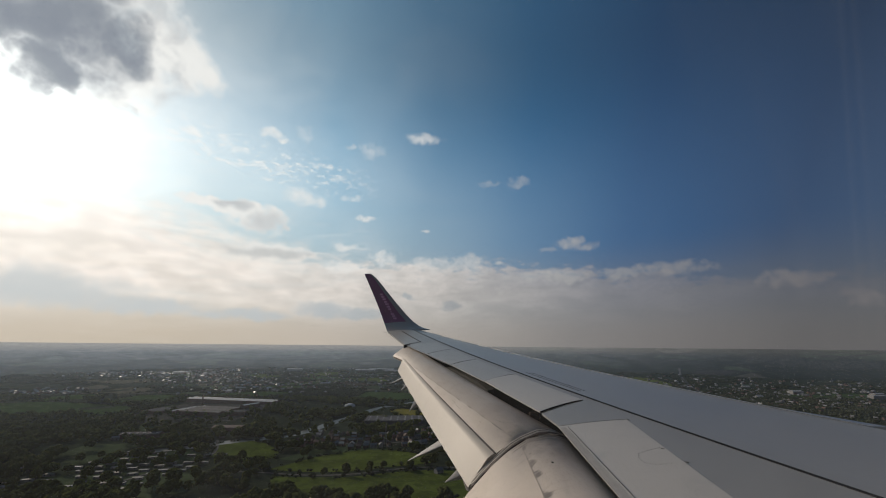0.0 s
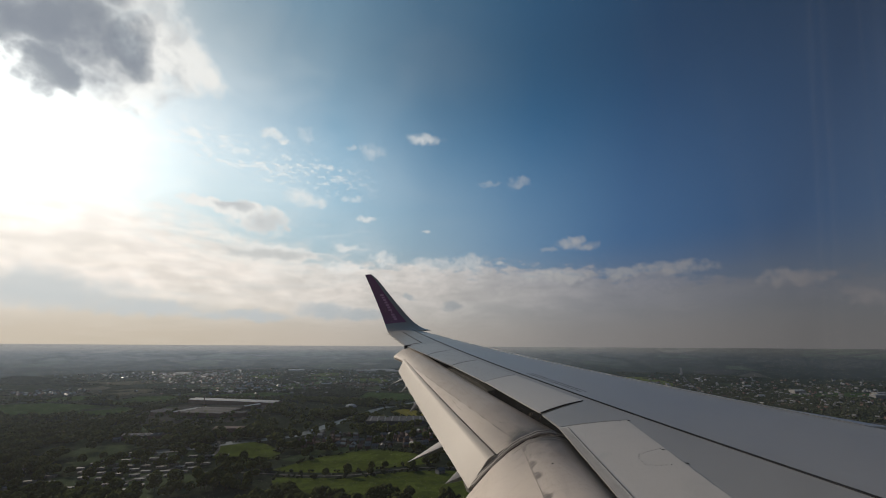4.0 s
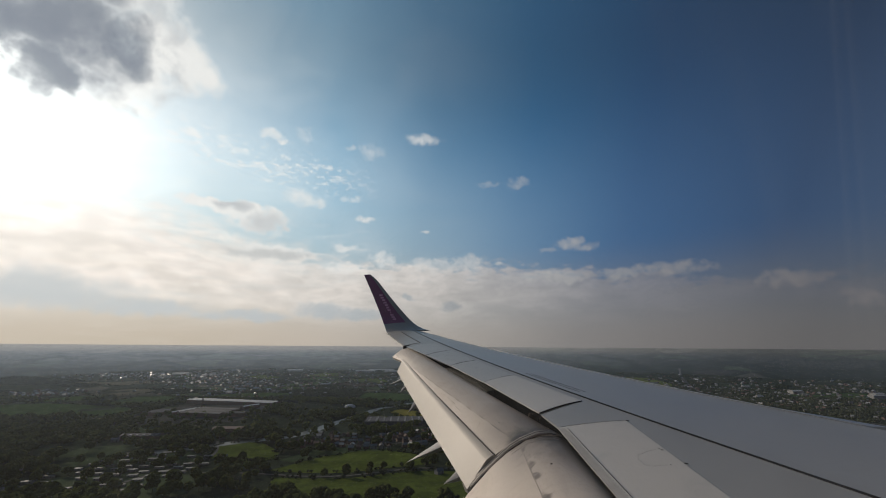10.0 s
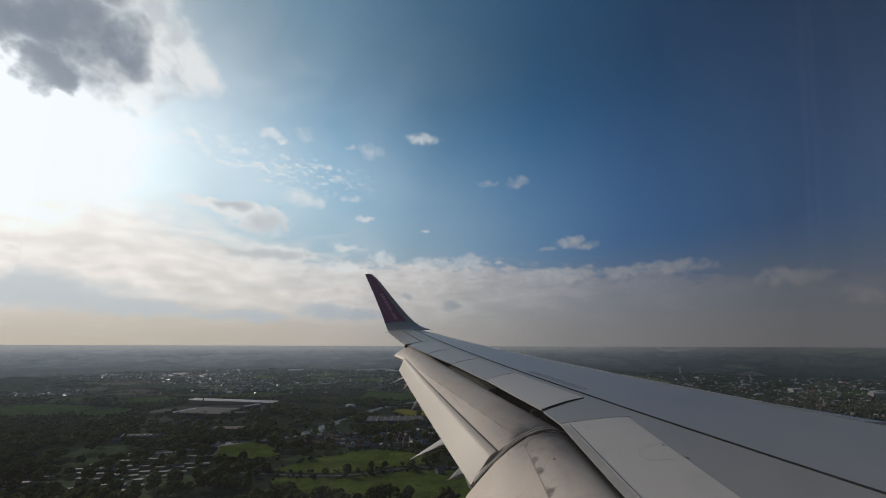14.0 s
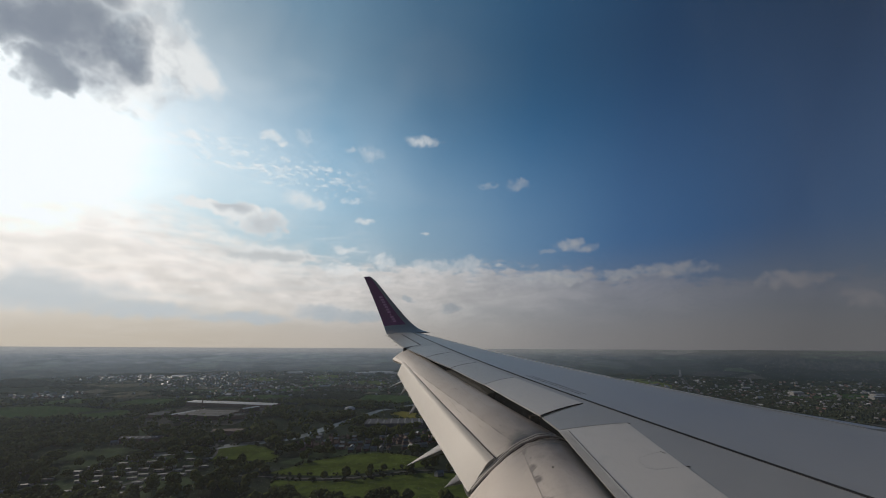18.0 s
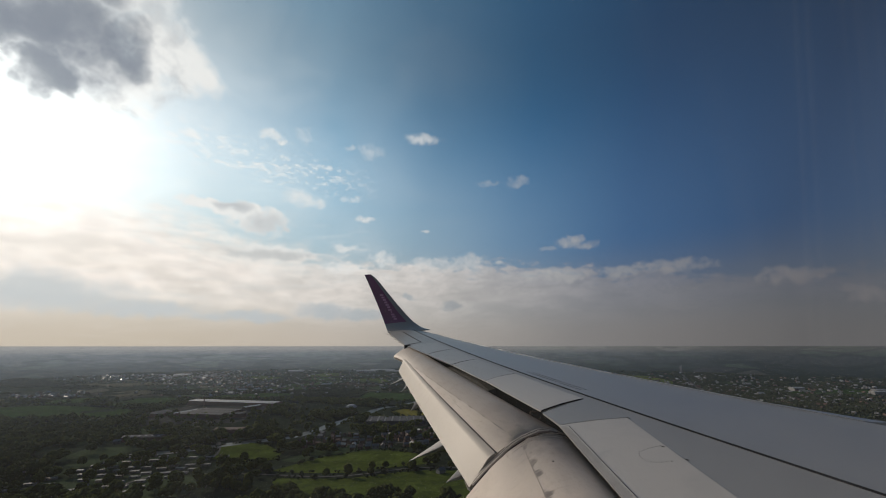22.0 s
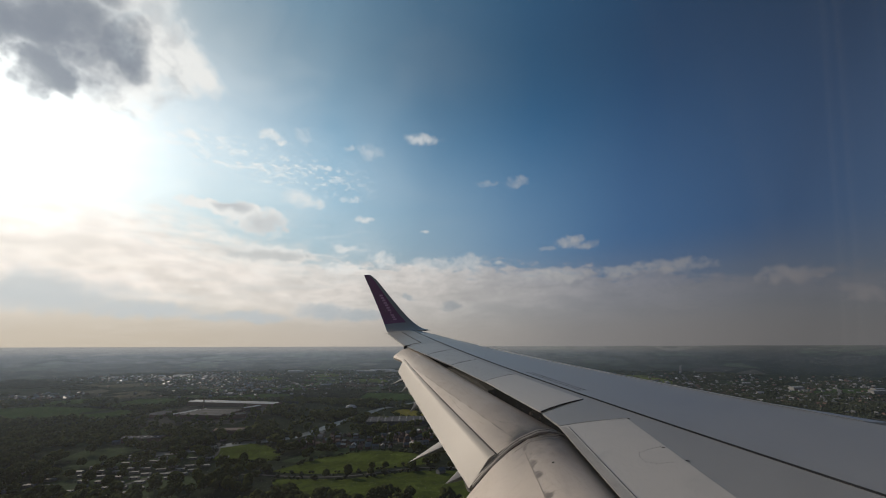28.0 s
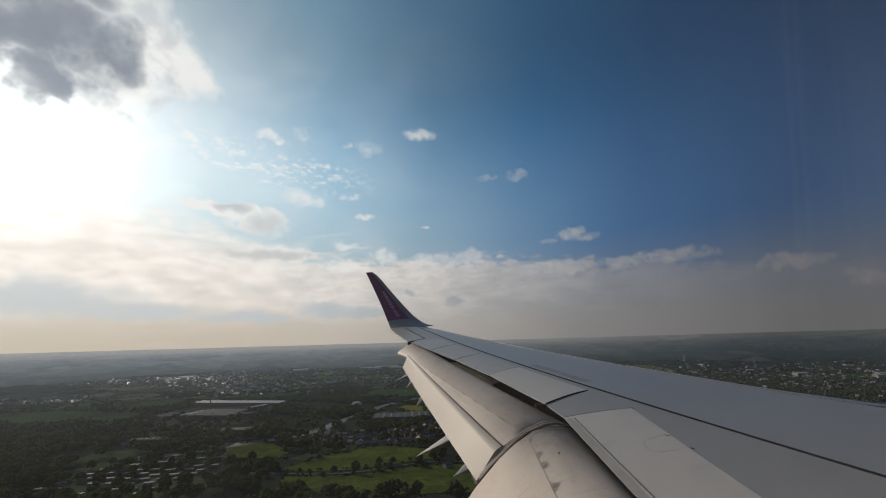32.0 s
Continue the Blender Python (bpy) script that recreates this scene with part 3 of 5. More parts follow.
def flap_material(name):
    """Cream paint with soot and oil smeared aft from the joint between the flaps; front darkened for dirt and shade."""
    mat = bpy.data.materials.new(name)
    mat.use_nodes = True
    q = Graph(mat.node_tree)
    co = q.node("ShaderNodeTexCoord").outputs["Object"]
    sp = q.node("ShaderNodeSeparateXYZ")
    q.put(sp.inputs[0], co)
    x, y, _ = sp.outputs
    blotch = q.noise(q.vm("MULTIPLY", co, (1.2, 0.6, 1.0)), 2.2, 7.0, 0.62, 0.5)
    grain = q.noise(co, 30.0, 6.0, 0.6)
    smear_veil = q.noise(q.vm("MULTIPLY", co, (0.25, 3.0, 0.25)), 4.0, 5.0, 0.6)
    col = q.mix(q.step(q.m("MULTIPLY_ADD", grain, 0.3, q.m("MULTIPLY", blotch, 0.7)), 0.35, 0.68), (0.50, 0.425, 0.362), (0.41, 0.345, 0.288))
    # soot strongest by the joint at y 6.1; front edge darkened for dirt and spoiler shade
    aft = q.m("SUBTRACT", q.m("MULTIPLY_ADD", q.m("MAXIMUM", q.m("SUBTRACT", y, 6.1), 0.0), -0.36, -6.62), x)
    front = q.step(q.m("MULTIPLY_ADD", blotch, -0.30, aft), 0.28, -0.20)
    joint = q.step(q.m("MULTIPLY_ADD", blotch, 2.4, q.m("ABSOLUTE", q.m("SUBTRACT", y, 6.1))), 2.6, 0.9)
    soot_shade = q.m("MULTIPLY", q.m("MAXIMUM", q.m("MULTIPLY", joint, q.step(aft, 0.80, 0.05)), q.m("MULTIPLY", front, q.m("MULTIPLY", q.step(y, 8.0, 6.2), q.step(y, 4.4, 6.0)))), 0.9)
    col = q.mix(soot_shade, col, (0.045, 0.032, 0.027))
    # front part of the outer flap, darker than the rear, with a broken dark edge
    lap = q.m("SUBTRACT", x, q.m("MULTIPLY_ADD", q.m("SUBTRACT", y, 6.309), -0.344, -7.021))
    outer = q.step(y, 6.14, 6.17)
    col = q.mix(q.m("MULTIPLY", q.m("MULTIPLY", q.step(lap, -0.004, 0.004), q.step(lap, 0.60, 0.10)), q.m("MULTIPLY", outer, 0.40)), col, (0.20, 0.165, 0.14))
    rim = q.m("MULTIPLY", q.step(q.m("ABSOLUTE", lap), 0.010, 0.003), q.m("MULTIPLY", outer, q.step(q.noise(co, 5.0, 4.0, 0.6), 0.42, 0.60)))
    col = q.mix(q.m("MULTIPLY", rim, 0.6), col, (0.07, 0.055, 0.045))
    # black soot beside the track between the flaps
    off = q.m("MULTIPLY_ADD", q.noise(co, 7.0, 6.0, 0.65, 0.3), 0.40, q.m("ABSOLUTE", q.m("SUBTRACT", y, 6.12)))
    black = q.m("MULTIPLY", q.step(off, 0.58, 0.24), q.m("MAXIMUM", q.m("MULTIPLY", outer, q.step(x, -7.10, -6.98)), q.step(x, -6.92, -6.70)))
    col = q.mix(q.m("MULTIPLY", black, 0.88), col, (0.014, 0.012, 0.011))
    specks = q.m("MULTIPLY", q.step(q.noise(co, 22.0, 3.0, 0.7), 0.66, 0.70), q.step(q.noise(co, 1.7, 2.0, 0.5), 0.50, 0.62))
    col = q.mix(q.m("MULTIPLY", specks, 0.6), col, (0.10, 0.085, 0.07))
    col = q.mix(q.m("MULTIPLY", q.step(smear_veil, 0.56, 0.74), 0.45), col, (0.20, 0.17, 0.145))
    # brown weeping along the seam of the inner flap
    teeth = q.step(q.noise(q.vm("MULTIPLY", co, (0.6, 1.0, 0.1)), 7.5, 3.0, 0.6), 0.44, 0.62)
    run = q.m("MULTIPLY_ADD", teeth, -0.065, q.m("MULTIPLY_ADD", q.noise(co, 14.0, 4.0, 0.6), 0.03, x))
    band = q.m("MULTIPLY", q.m("MULTIPLY", q.step(x, -6.962, -6.950), q.step(run, -6.925, -6.965)), q.m("MULTIPLY", q.step(y, 6.03, 5.95), q.m("MULTIPLY_ADD", teeth, 0.7, 0.3)))
    col = q.mix(q.m("MULTIPLY", band, 0.88), col, (0.095, 0.074, 0.060))
    b = q.node("ShaderNodeBsdfPrincipled")
    q.put(b.inputs["Base Color"], col)
    q.put(b.inputs["Roughness"], q.m("MULTIPLY_ADD", blotch, 0.25, 0.40))
    q.t.links.new(b.outputs[0], q.node("ShaderNodeOutputMaterial").inputs[0])
    return mat


M_FLAP = flap_material("sooty_cream_flap_paint")

# ---- building blocks ----
def link_mesh(name, verts, faces, mat, parent=None, label="", smooth=False):
    me = bpy.data.meshes.new(name)
    me.from_pydata([tuple(v) for v in verts], [], faces)
    me.materials.append(mat)
    if smooth:
        me.shade_smooth()
        me.set_sharp_from_angle(angle=radians(32))
    ob = new(name, me)
    if parent:
        ob.parent = parent
    if label:
        ob["label"] = label
    return ob


def part(name, bm, mat, parent=None, label="", smooth=False):
    me = bpy.data.meshes.new(name)
    bmesh.ops.recalc_face_normals(bm, faces=bm.faces)
    bm.to_mesh(me)
    bm.free()
    me.materials.append(mat)
    if smooth:
        me.shade_smooth()
    ob = new(name, me)
    if parent:
        ob.parent = parent
    if label:
        ob["label"] = label
    return ob


def box(bm, x0, x1, y0, y1, z0, z1, bevel=0.0):
    m = Matrix.Translation(((x0 + x1) / 2, (y0 + y1) / 2, (z0 + z1) / 2)) @ Matrix.Diagonal((x1 - x0, y1 - y0, z1 - z0, 1))
    vs = bmesh.ops.create_cube(bm, size=1, matrix=m)["verts"]
    if bevel:
        bmesh.ops.bevel(bm, geom=list({e for v in vs for e in v.link_edges}), offset=bevel, segments=1, affect="EDGES")


def loft(rings, closed=True, caps=True):
    """Vertices and faces of a skin through rings of equal length."""
    n = len(rings[0])
    verts = [v for r in rings for v in r]
    faces = []
    for i in range(len(rings) - 1):
        for j in range(n if closed else n - 1):
            a, b = i * n + j, i * n + (j + 1) % n
            faces.append((a, b, b + n, a + n))
    if caps and closed:
        faces += [tuple(range(n))[::-1], tuple(range((len(rings) - 1) * n, len(rings) * n))]
    return verts, faces


def empty(name, m=None):
    ob = new(name)
    ob.empty_display_size = 0.2
    if m:
        ob.matrix_world = m
    return ob


def inside(poly, x, y):
    hit, n = False, len(poly)
    for i in range(n):
        (ax, ay), (bx, by) = poly[i], poly[i - 1]
        if (ay > y) != (by > y) and x < (bx - ax) * (y - ay) / (by - ay) + ax:
            hit = not hit
    return hit


def near_line(line, x, y, d):
    p = Vector((x, y))
    for (ax, ay), (bx, by) in zip(line, line[1:]):
        a, b = Vector((ax, ay)), Vector((bx, by))
        t = max(0.0, min(1.0, (p - a).dot(b - a) / (b - a).length_squared))
        if (a + (b - a) * t - p).length < d:
            return True
    return False


# ---- the land ----
FLAT_R, EDGE_R = 2000.0, 4900.0


def height(x, y):
    """Ground level: gently rolling, rising far off to the skyline."""
    r = math.hypot(x, y)
    z = (13.0 * noise.noise(Vector((x / 430.0, y / 430.0, 0.3))) + 5.0 * noise.noise(Vector((x / 170.0, y / 170.0, 2.3)))) * min(1.0, r / 700.0)
    if r > FLAT_R:
        inv = (1 / FLAT_R) * (EDGE_R - min(r, EDGE_R)) / (EDGE_R - FLAT_R)
        z = z * (1 - (r - FLAT_R) / (EDGE_R - FLAT_R)) + ALT * (1 - r * inv)
        z += 2.2 * noise.noise(Vector((x / 600.0, y / 600.0, 4.0))) * (r - FLAT_R) / (EDGE_R - FLAT_R)
    return z


def ring_mesh(name, rings, mat, centre):
    seg = 224
    verts, faces = [], []
    for r in rings:
        for k in range(seg):
            a = 2 * math.pi * k / seg
            x, y = r * math.cos(a), r * math.sin(a)
            verts.append((x, y, height(x, y)))
    for i in range(len(rings) - 1):
        for k in range(seg):
            a, b = i * seg + k, i * seg + (k + 1) % seg
            faces.append((a, a + seg, b + seg, b))
    if centre:
        faces.append(tuple(range(seg)))
    return link_mesh(name, verts, faces, mat, smooth=True)


def build_ground():
    tagged(ring_mesh("ground", [60.0 * 1.048 ** i for i in range(86)] + [3380.0], M_LAND, True),
           "rolling dark green countryside of fields, hedges and woods", "ground", kind="structure")
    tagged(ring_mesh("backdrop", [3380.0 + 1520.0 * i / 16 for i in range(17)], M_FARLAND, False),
           "far land rising to the skyline with painted blue-grey haze", "backdrop", kind="structure")


def sheet(name, poly, mat, label, category="field", lift=0.5, cell=28.0):
    """A patch of land draped over the ground: a grid cut to the outline."""
    xs, ys = [p[0] for p in poly], [p[1] for p in poly]
    bm = bmesh.new()
    bm.faces.new([bm.verts.new((x, y, 0)) for x, y in poly])
    for axis, lo, hi in ((0, min(xs), max(xs)), (1, min(ys), max(ys))):
        n = int((hi - lo) / cell)
        for i in range(1, n + 1):
            co, no = [0, 0, 0], [0, 0, 0]
            co[axis], no[axis] = lo + i * (hi - lo) / (n + 1), 1
            bmesh.ops.bisect_plane(bm, geom=bm.verts[:] + bm.edges[:] + bm.faces[:], plane_co=co, plane_no=no)
    for v in bm.verts:
        v.co.z = height(v.co.x, v.co.y) + lift
    me_ob = part(name, bm, mat)
    me_ob.data.shade_smooth()
    return tagged(me_ob, label, category, kind="structure")


def ribbon(name, line, width, mat, label, category, lift=0.7, wiggle=0.0):
    """A strip along a line: road or river."""
    pts = []
    for i in range(len(line) - 1):
        a, b = Vector(line[i]), Vector(line[i + 1])
        p0, p3 = Vector(line[max(0, i - 1)]), Vector(line[min(len(line) - 1, i + 2)])
        n = max(2, int((b - a).length / 15))
        for k in range(n):
            t = k / n
            pts.append(0.5 * ((2 * a) + (b - p0) * t + (2 * p0 - 5 * a + 4 * b - p3) * t * t + (3 * a - p0 - 3 * b + p3) * t ** 3))
    pts.append(Vector(line[-1]))
    verts, faces = [], []
    for i, p in enumerate(pts):
        d = (pts[min(i + 1, len(pts) - 1)] - pts[max(i - 1, 0)]).normalized()
        w = width / 2 * (1 + wiggle * noise.noise(Vector((p.x / 60, p.y / 60, 7))))
        for s in (-1, 1):
            q = p + Vector((-d.y, d.x)) * w * s
            verts.append((q.x, q.y, height(p.x, p.y) + lift))
        if i:
            faces.append((2 * i - 2, 2 * i - 1, 2 * i + 1, 2 * i))
    return tagged(link_mesh(name, verts, faces, mat), label, category, kind="structure")


FIELDS = [
    ("field", [(-505, 872), (-462, 905), (-400, 880), (-352, 830), (-340, 780), (-400, 752), (-470, 790)], M_MEADOW, "bright mown meadow hemmed in by trees"),
    ("field", [(-318, 706), (-262, 806), (-205, 842), (-140, 846), (-66, 806), (-40, 760), (-80, 733), (-180, 696)], M_MEADOW, "large green meadow beside a lane"),
    ("field", [(-296, 676), (-172, 666), (-66, 702), (18, 712), (34, 585), (-120, 570), (-262, 588)], M_MEADOW, "bright green field below the lane"),
    ("field", [(-225, 1334), (-201, 1400), (-150, 1372), (-93, 1383), (-77, 1245), (-120, 1262), (-172, 1252)], M_RAPE, "yellow-green crop field behind dark woods"),
    ("field", [(-1560, 1300), (-1457, 1410), (-1189, 1392), (-1050, 1365), (-1065, 1232), (-1297, 1150)], M_PASTURE, "long dull green pasture beside woods"),
    ("field", [(-1040, 1500), (-860, 1560), (-700, 1660), (-690, 1770), (-980, 1690)], M_PASTURE, "sloping green pasture beyond the works"),
    ("field", [(-420, 1620), (-180, 1580), (-150, 1840), (-430, 1900)], M_PASTURE, "green pasture with hedges"),
    ("field", [(-2050, 2120), (-1700, 2000), (-1600, 2260), (-2000, 2420)], M_STUBBLE, "pale stubble field on the plain"),
    ("field", [(620, 2400), (1080, 2180), (1230, 2480), (1250, 2800), (1060, 3040), (800, 3040), (690, 2750)], M_HILL, "broad bright green field below the ridge"),
    ("field", [(1450, 1950), (1800, 1850), (1900, 2020), (1600, 2130)], M_PASTURE, "long green field beside the town"),
    ("field", [(90, 470), (330, 430), (470, 520), (300, 640), (120, 610)], M_MEADOW, "bright green grass field with scattered bushes"),
    ("field", [(420, 330), (860, 420), (830, 520), (480, 440)], M_MEADOW, "long bright green field along a lane"),
    ("field", [(560, 560), (820, 560), (800, 700), (600, 680)], M_PASTURE, "rough green grassland with bushes"),
]
RIVER = [(-620, 800), (-520, 860), (-413, 945), (-374, 1002), (-334, 1135), (-297, 1282), (-262, 1400), (-150, 1560), (60, 1650)]
ROADS = [
    ([(1700, 3300), (1500, 2900), (1247, 2312), (1130, 2000), (1090, 1867), (1075, 1650), (1091, 1451), (1150, 1100), (1100, 700)], 14, "pale main road curving through fields"),
    ([(-345, 925), (-240, 900), (-140, 918), (-40, 985), (60, 1080)], 7, "village street between terraces"),
    ([(80, 440), (280, 400), (430, 480), (560, 520), (850, 540), (1100, 560)], 6, "narrow lane with hedges between green fields"),
    ([(40, 560), (60, 430), (20, 330), (40, 120)], 8, "curving suburban road with parked cars"),
    ([(-440, 700), (-360, 692), (-300, 688), (-174, 681), (-70, 718), (30, 735), (120, 800)], 5, "narrow lane between green fields"),
    ([(-520, 585), (-500, 700), (-470, 800), (-520, 900)], 6, "estate road between rows of homes"),
]



def patchwork():
    """Fields of the open country beyond the river, on a loose grid."""
    rnd = random.Random(31)
    for gx in range(-9, 10):
        for gy in range(5, 12):
            cx, cy = gx * 300 + rnd.uniform(-60, 60), gy * 290 + rnd.uniform(-50, 50) + 60 * math.sin(gx)
            if abs(cx) > 0.98 * cy + 250 or math.hypot(cx, cy) > 3100 or rnd.random() < 0.42 or (cx > 1000 and cy < 2900):
                continue
            w, h, a = rnd.uniform(80, 135), rnd.uniform(70, 125), rnd.uniform(-0.5, 0.5)
            poly = []
            for u, v in ((-1, -1), (0.1, -1.15), (1, -0.9), (1.05, 0.2), (0.9, 1), (-0.2, 1.1), (-1, 0.9)):
                u, v = u * w * rnd.uniform(0.85, 1.1), v * h * rnd.uniform(0.85, 1.1)
                poly.append((cx + u * math.cos(a) - v * math.sin(a), cy + u * math.sin(a) + v * math.cos(a)))
            if any(inside(f[1], x, y) for f in FIELDS for x, y in poly) or any(near_line(RIVER, x, y, 40) for x, y in poly) \
                    or (-1050 < cx < -500 and cy < 1600) or near_line(ROADS[0][0], cx, cy, 150):
                continue
            mat, label = rnd.choice(((M_PASTURE, "dull green pasture on the plain"), (M_PASTURE, "dull green pasture on the plain"), (M_MEADOW, "green meadow on the plain"),
                                     (M_STUBBLE, "pale brown arable field"), (M_TILTH, "dark bare tilled field")))
            FIELDS.append(("field", poly, mat, label))


def haze_material(name, most, low, high):
    """Thin haze: nearly all light passes, a little is scattered both ways; thinnest at the ground's end."""
    mat = bpy.data.materials.new(name)
    mat.use_nodes = True
    q = Graph(mat.node_tree)
    co = q.node("ShaderNodeTexCoord").outputs["Object"]
    sp = q.node("ShaderNodeSeparateXYZ")
    q.put(sp.inputs[0], co)
    drift = q.noise(q.vm("MULTIPLY", co, (1.0, 1.0, 4.0)), 0.0016, 3.0, 0.5)
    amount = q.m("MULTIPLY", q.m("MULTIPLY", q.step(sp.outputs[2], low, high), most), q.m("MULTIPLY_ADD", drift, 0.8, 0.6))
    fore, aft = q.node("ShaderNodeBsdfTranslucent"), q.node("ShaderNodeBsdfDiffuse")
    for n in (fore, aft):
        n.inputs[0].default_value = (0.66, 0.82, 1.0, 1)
    scatter, both = q.node("ShaderNodeMixShader"), q.node("ShaderNodeMixShader")
    scatter.inputs[0].default_value = 0.4
    q.put(both.inputs[0], amount)
    q.t.links.new(fore.outputs[0], scatter.inputs[1])
    q.t.links.new(aft.outputs[0], scatter.inputs[2])
    q.t.links.new(q.node("ShaderNodeBsdfTransparent").outputs[0], both.inputs[1])
    q.t.links.new(scatter.outputs[0], both.inputs[2])
    q.t.links.new(both.outputs[0], q.node("ShaderNodeOutputMaterial").inputs[0])
    return mat


def build_haze():
    """Layers of summer haze over the plain, each a thin upright sheet from the ground to eye level."""
    # added sheets stand in for hazy air; their colour is tinted blue
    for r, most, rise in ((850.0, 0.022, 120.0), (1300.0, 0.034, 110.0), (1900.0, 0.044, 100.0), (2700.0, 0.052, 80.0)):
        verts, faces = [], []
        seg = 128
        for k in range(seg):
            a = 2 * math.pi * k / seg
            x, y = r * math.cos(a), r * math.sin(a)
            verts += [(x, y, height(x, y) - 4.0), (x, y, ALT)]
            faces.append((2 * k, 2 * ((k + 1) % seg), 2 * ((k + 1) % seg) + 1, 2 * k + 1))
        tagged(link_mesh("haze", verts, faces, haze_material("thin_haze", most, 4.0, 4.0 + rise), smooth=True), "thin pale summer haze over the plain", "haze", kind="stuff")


build_ground()
build_haze()
patchwork()
for spec in FIELDS:
    sheet(*spec)
tagged(ribbon("river", RIVER, 30, M_WATER, "x", "river", 0.6, 0.4), "still grey river reflecting the sky between woods", "river", kind="structure")
for line, width, label in ROADS:
    ribbon("road", line, width, M_ROAD, label, "road", 0.8)
sheet("yard", [(-1000, 1215), (-830, 1090), (-600, 1095), (-590, 1390), (-960, 1450)], M_YARD, "stained concrete works yard", "yard", 0.5)
sheet("yard", [(-262, 1072), (-90, 1086), (-88, 1198), (-270, 1192)], M_YARD, "grey warehouse yard", "yard", 0.6)

# ---- the airliner: x forward, y outboard, z up from the wing root ----
AIR = Matrix(((0.99922, 0.0, -0.03958), (0.00019, 0.99999, 0.00488), (0.03958, -0.00488, 0.99920))).to_4x4()
AIR.translation = Vector((7.566, -1.562, ALT - 1.162))
airliner = empty("airliner", AIR)
tagged(airliner, "grey airliner wing with lowered cream flaps and plum winglet", "aircraft")


def z_ref(y):
    return 0.0885 * y + 0.0026 * y * y


def x_le(y):
    return -0.5236 * y


def x_spar(y):
    return -3.4007 - 0.3582 * y


TE_LINE = [(1.0, -6.40), (6.1, -6.51), (6.75, -6.62), (8.6, -7.20), (10.4, -7.86), (13.05, -9.05), (13.6, -9.23), (16.45, -10.22)]


def x_te(y):
    for (a, xa), (b, xb) in zip(TE_LINE, TE_LINE[1:]):
        if y <= b:
            return xa + (xb - xa) * (y - a) / (b - a)
    return TE_LINE[-1][1]


def z_top(x, y):
    """Upper skin."""
    le, sp, te = x_le(y), x_spar(y), x_te(y)
    if x >= sp:
        s = min(1.0, max(0.0, (le - x) / (le - sp)))
        crest = 0.16 * (1 - y / 24.0)
        return z_ref(y) - 0.12 + 0.17 * s + crest * (1 - (1 - s) ** 3) * (1 - s)
    s = (sp - x) / (sp - te)
    return z_ref(y) + 0.05 - 0.055 * s * s


def skin_patch(name, mat, corners, lift, thick, parent, label="", n=5, m=12, rim=0.004):
    """A thin panel over the upper skin; corners (x, y): rear inboard, rear outboard, front outboard, front inboard."""
    a, b, c, d = [Vector(k) for k in corners]
    top = []
    for i in range(m + 1):
        v = i / m
        row = []
        for j in range(n + 1):
            u = j / n
            p = (a.lerp(b, v)).lerp(d.lerp(c, v), u)
            row.append(Vector((p.x, p.y, z_top(p.x, p.y) + lift * (1 - 0.85 * u * u))))
        top.append(row)
    rings = [r + [q - Vector((0, 0, thick)) for q in reversed(r)] for r in top]
    return link_mesh(name, *loft(rings), mat, parent, label)


def build_wing():
    stations = [1.6 + (16.45 - 1.6) * i / 44 for i in range(45)]
    rings = []
    for y in stations:
        le, sp, te = x_le(y), x_spar(y), x_te(y)
        chord = le - te
        ring = []
        for i in range(15):
            x = le + (sp - le) * (i / 14) ** 1.5
            ring.append((x, y, z_top(x, y)))
        for i in range(1, 6):
            x = sp + (te - sp) * i / 5
            ring.append((x, y, z_top(x, y) - 0.004))
        ring.append((te, y, z_top(te, y) - 0.012))
        for i in range(1, 9):
            s = i / 9
            x = te + (le - te) * s
            ring.append((x, y, z_ref(y) - 0.05 - 0.10 * chord * math.sin(math.pi * s ** 0.8) * 0.8 - 0.10 * s))
        rings.append(ring)
    skin = link_mesh("wing_skin", *loft(rings), M_WING, airliner, "smooth light grey wing skin", smooth=True)
    skin.data.materials.append(M_FIXED)
    n = len(rings[0])
    for f in skin.data.polygons:
        if f.index < n * (len(rings) - 1) and 14 <= f.index % n <= 18:
            f.material_index = 1
    # black seal along the rear spar
    rings = []
    for i in range(61):
        y = 2.0 + (16.2 - 2.0) * i / 60
        w = 0.015
        x = x_spar(y)
        rings.append([(x - w, y, z_top(x - w, y) + 0.006), (x + w, y, z_top(x + w, y) + 0.006), (x + w, y, z_top(x + w, y) - 0.02), (x - w, y, z_top(x - w, y) - 0.02)])
    link_mesh("spar_seal", *loft(rings), M_SEAL, airliner, "thin black seal line")
    # slats along the leading edge
    for y0, y1 in ((2.4, 5.6), (6.2, 8.7), (8.72, 11.2), (11.22, 13.6), (13.62, 15.9)):
        rings = []
        for i in range(13):
            y = y0 + (y1 - y0) * i / 12
            le, ch = x_le(y) + 0.16 * max(0.0, 7.2 - y), x_le(y) - x_te(y)
            ring = []
            for s in (0.085, 0.06, 0.03, 0.01, -0.004):
                x = le - s * ch
                ring.append((x, y, z_top(min(x, le), y) + 0.012 - (0.03 if s < 0 else 0)))
            ring += [(le + 0.02, y, z_top(le, y) - 0.08), (le - 0.05, y, z_top(le, y) - 0.16), (le - 0.08 * ch, y, z_top(le - 0.08 * ch, y) - 0.02)]
            rings.append(ring)
        link_mesh("slat", *loft(rings), M_BARE, airliner, "bare metal leading-edge slat")


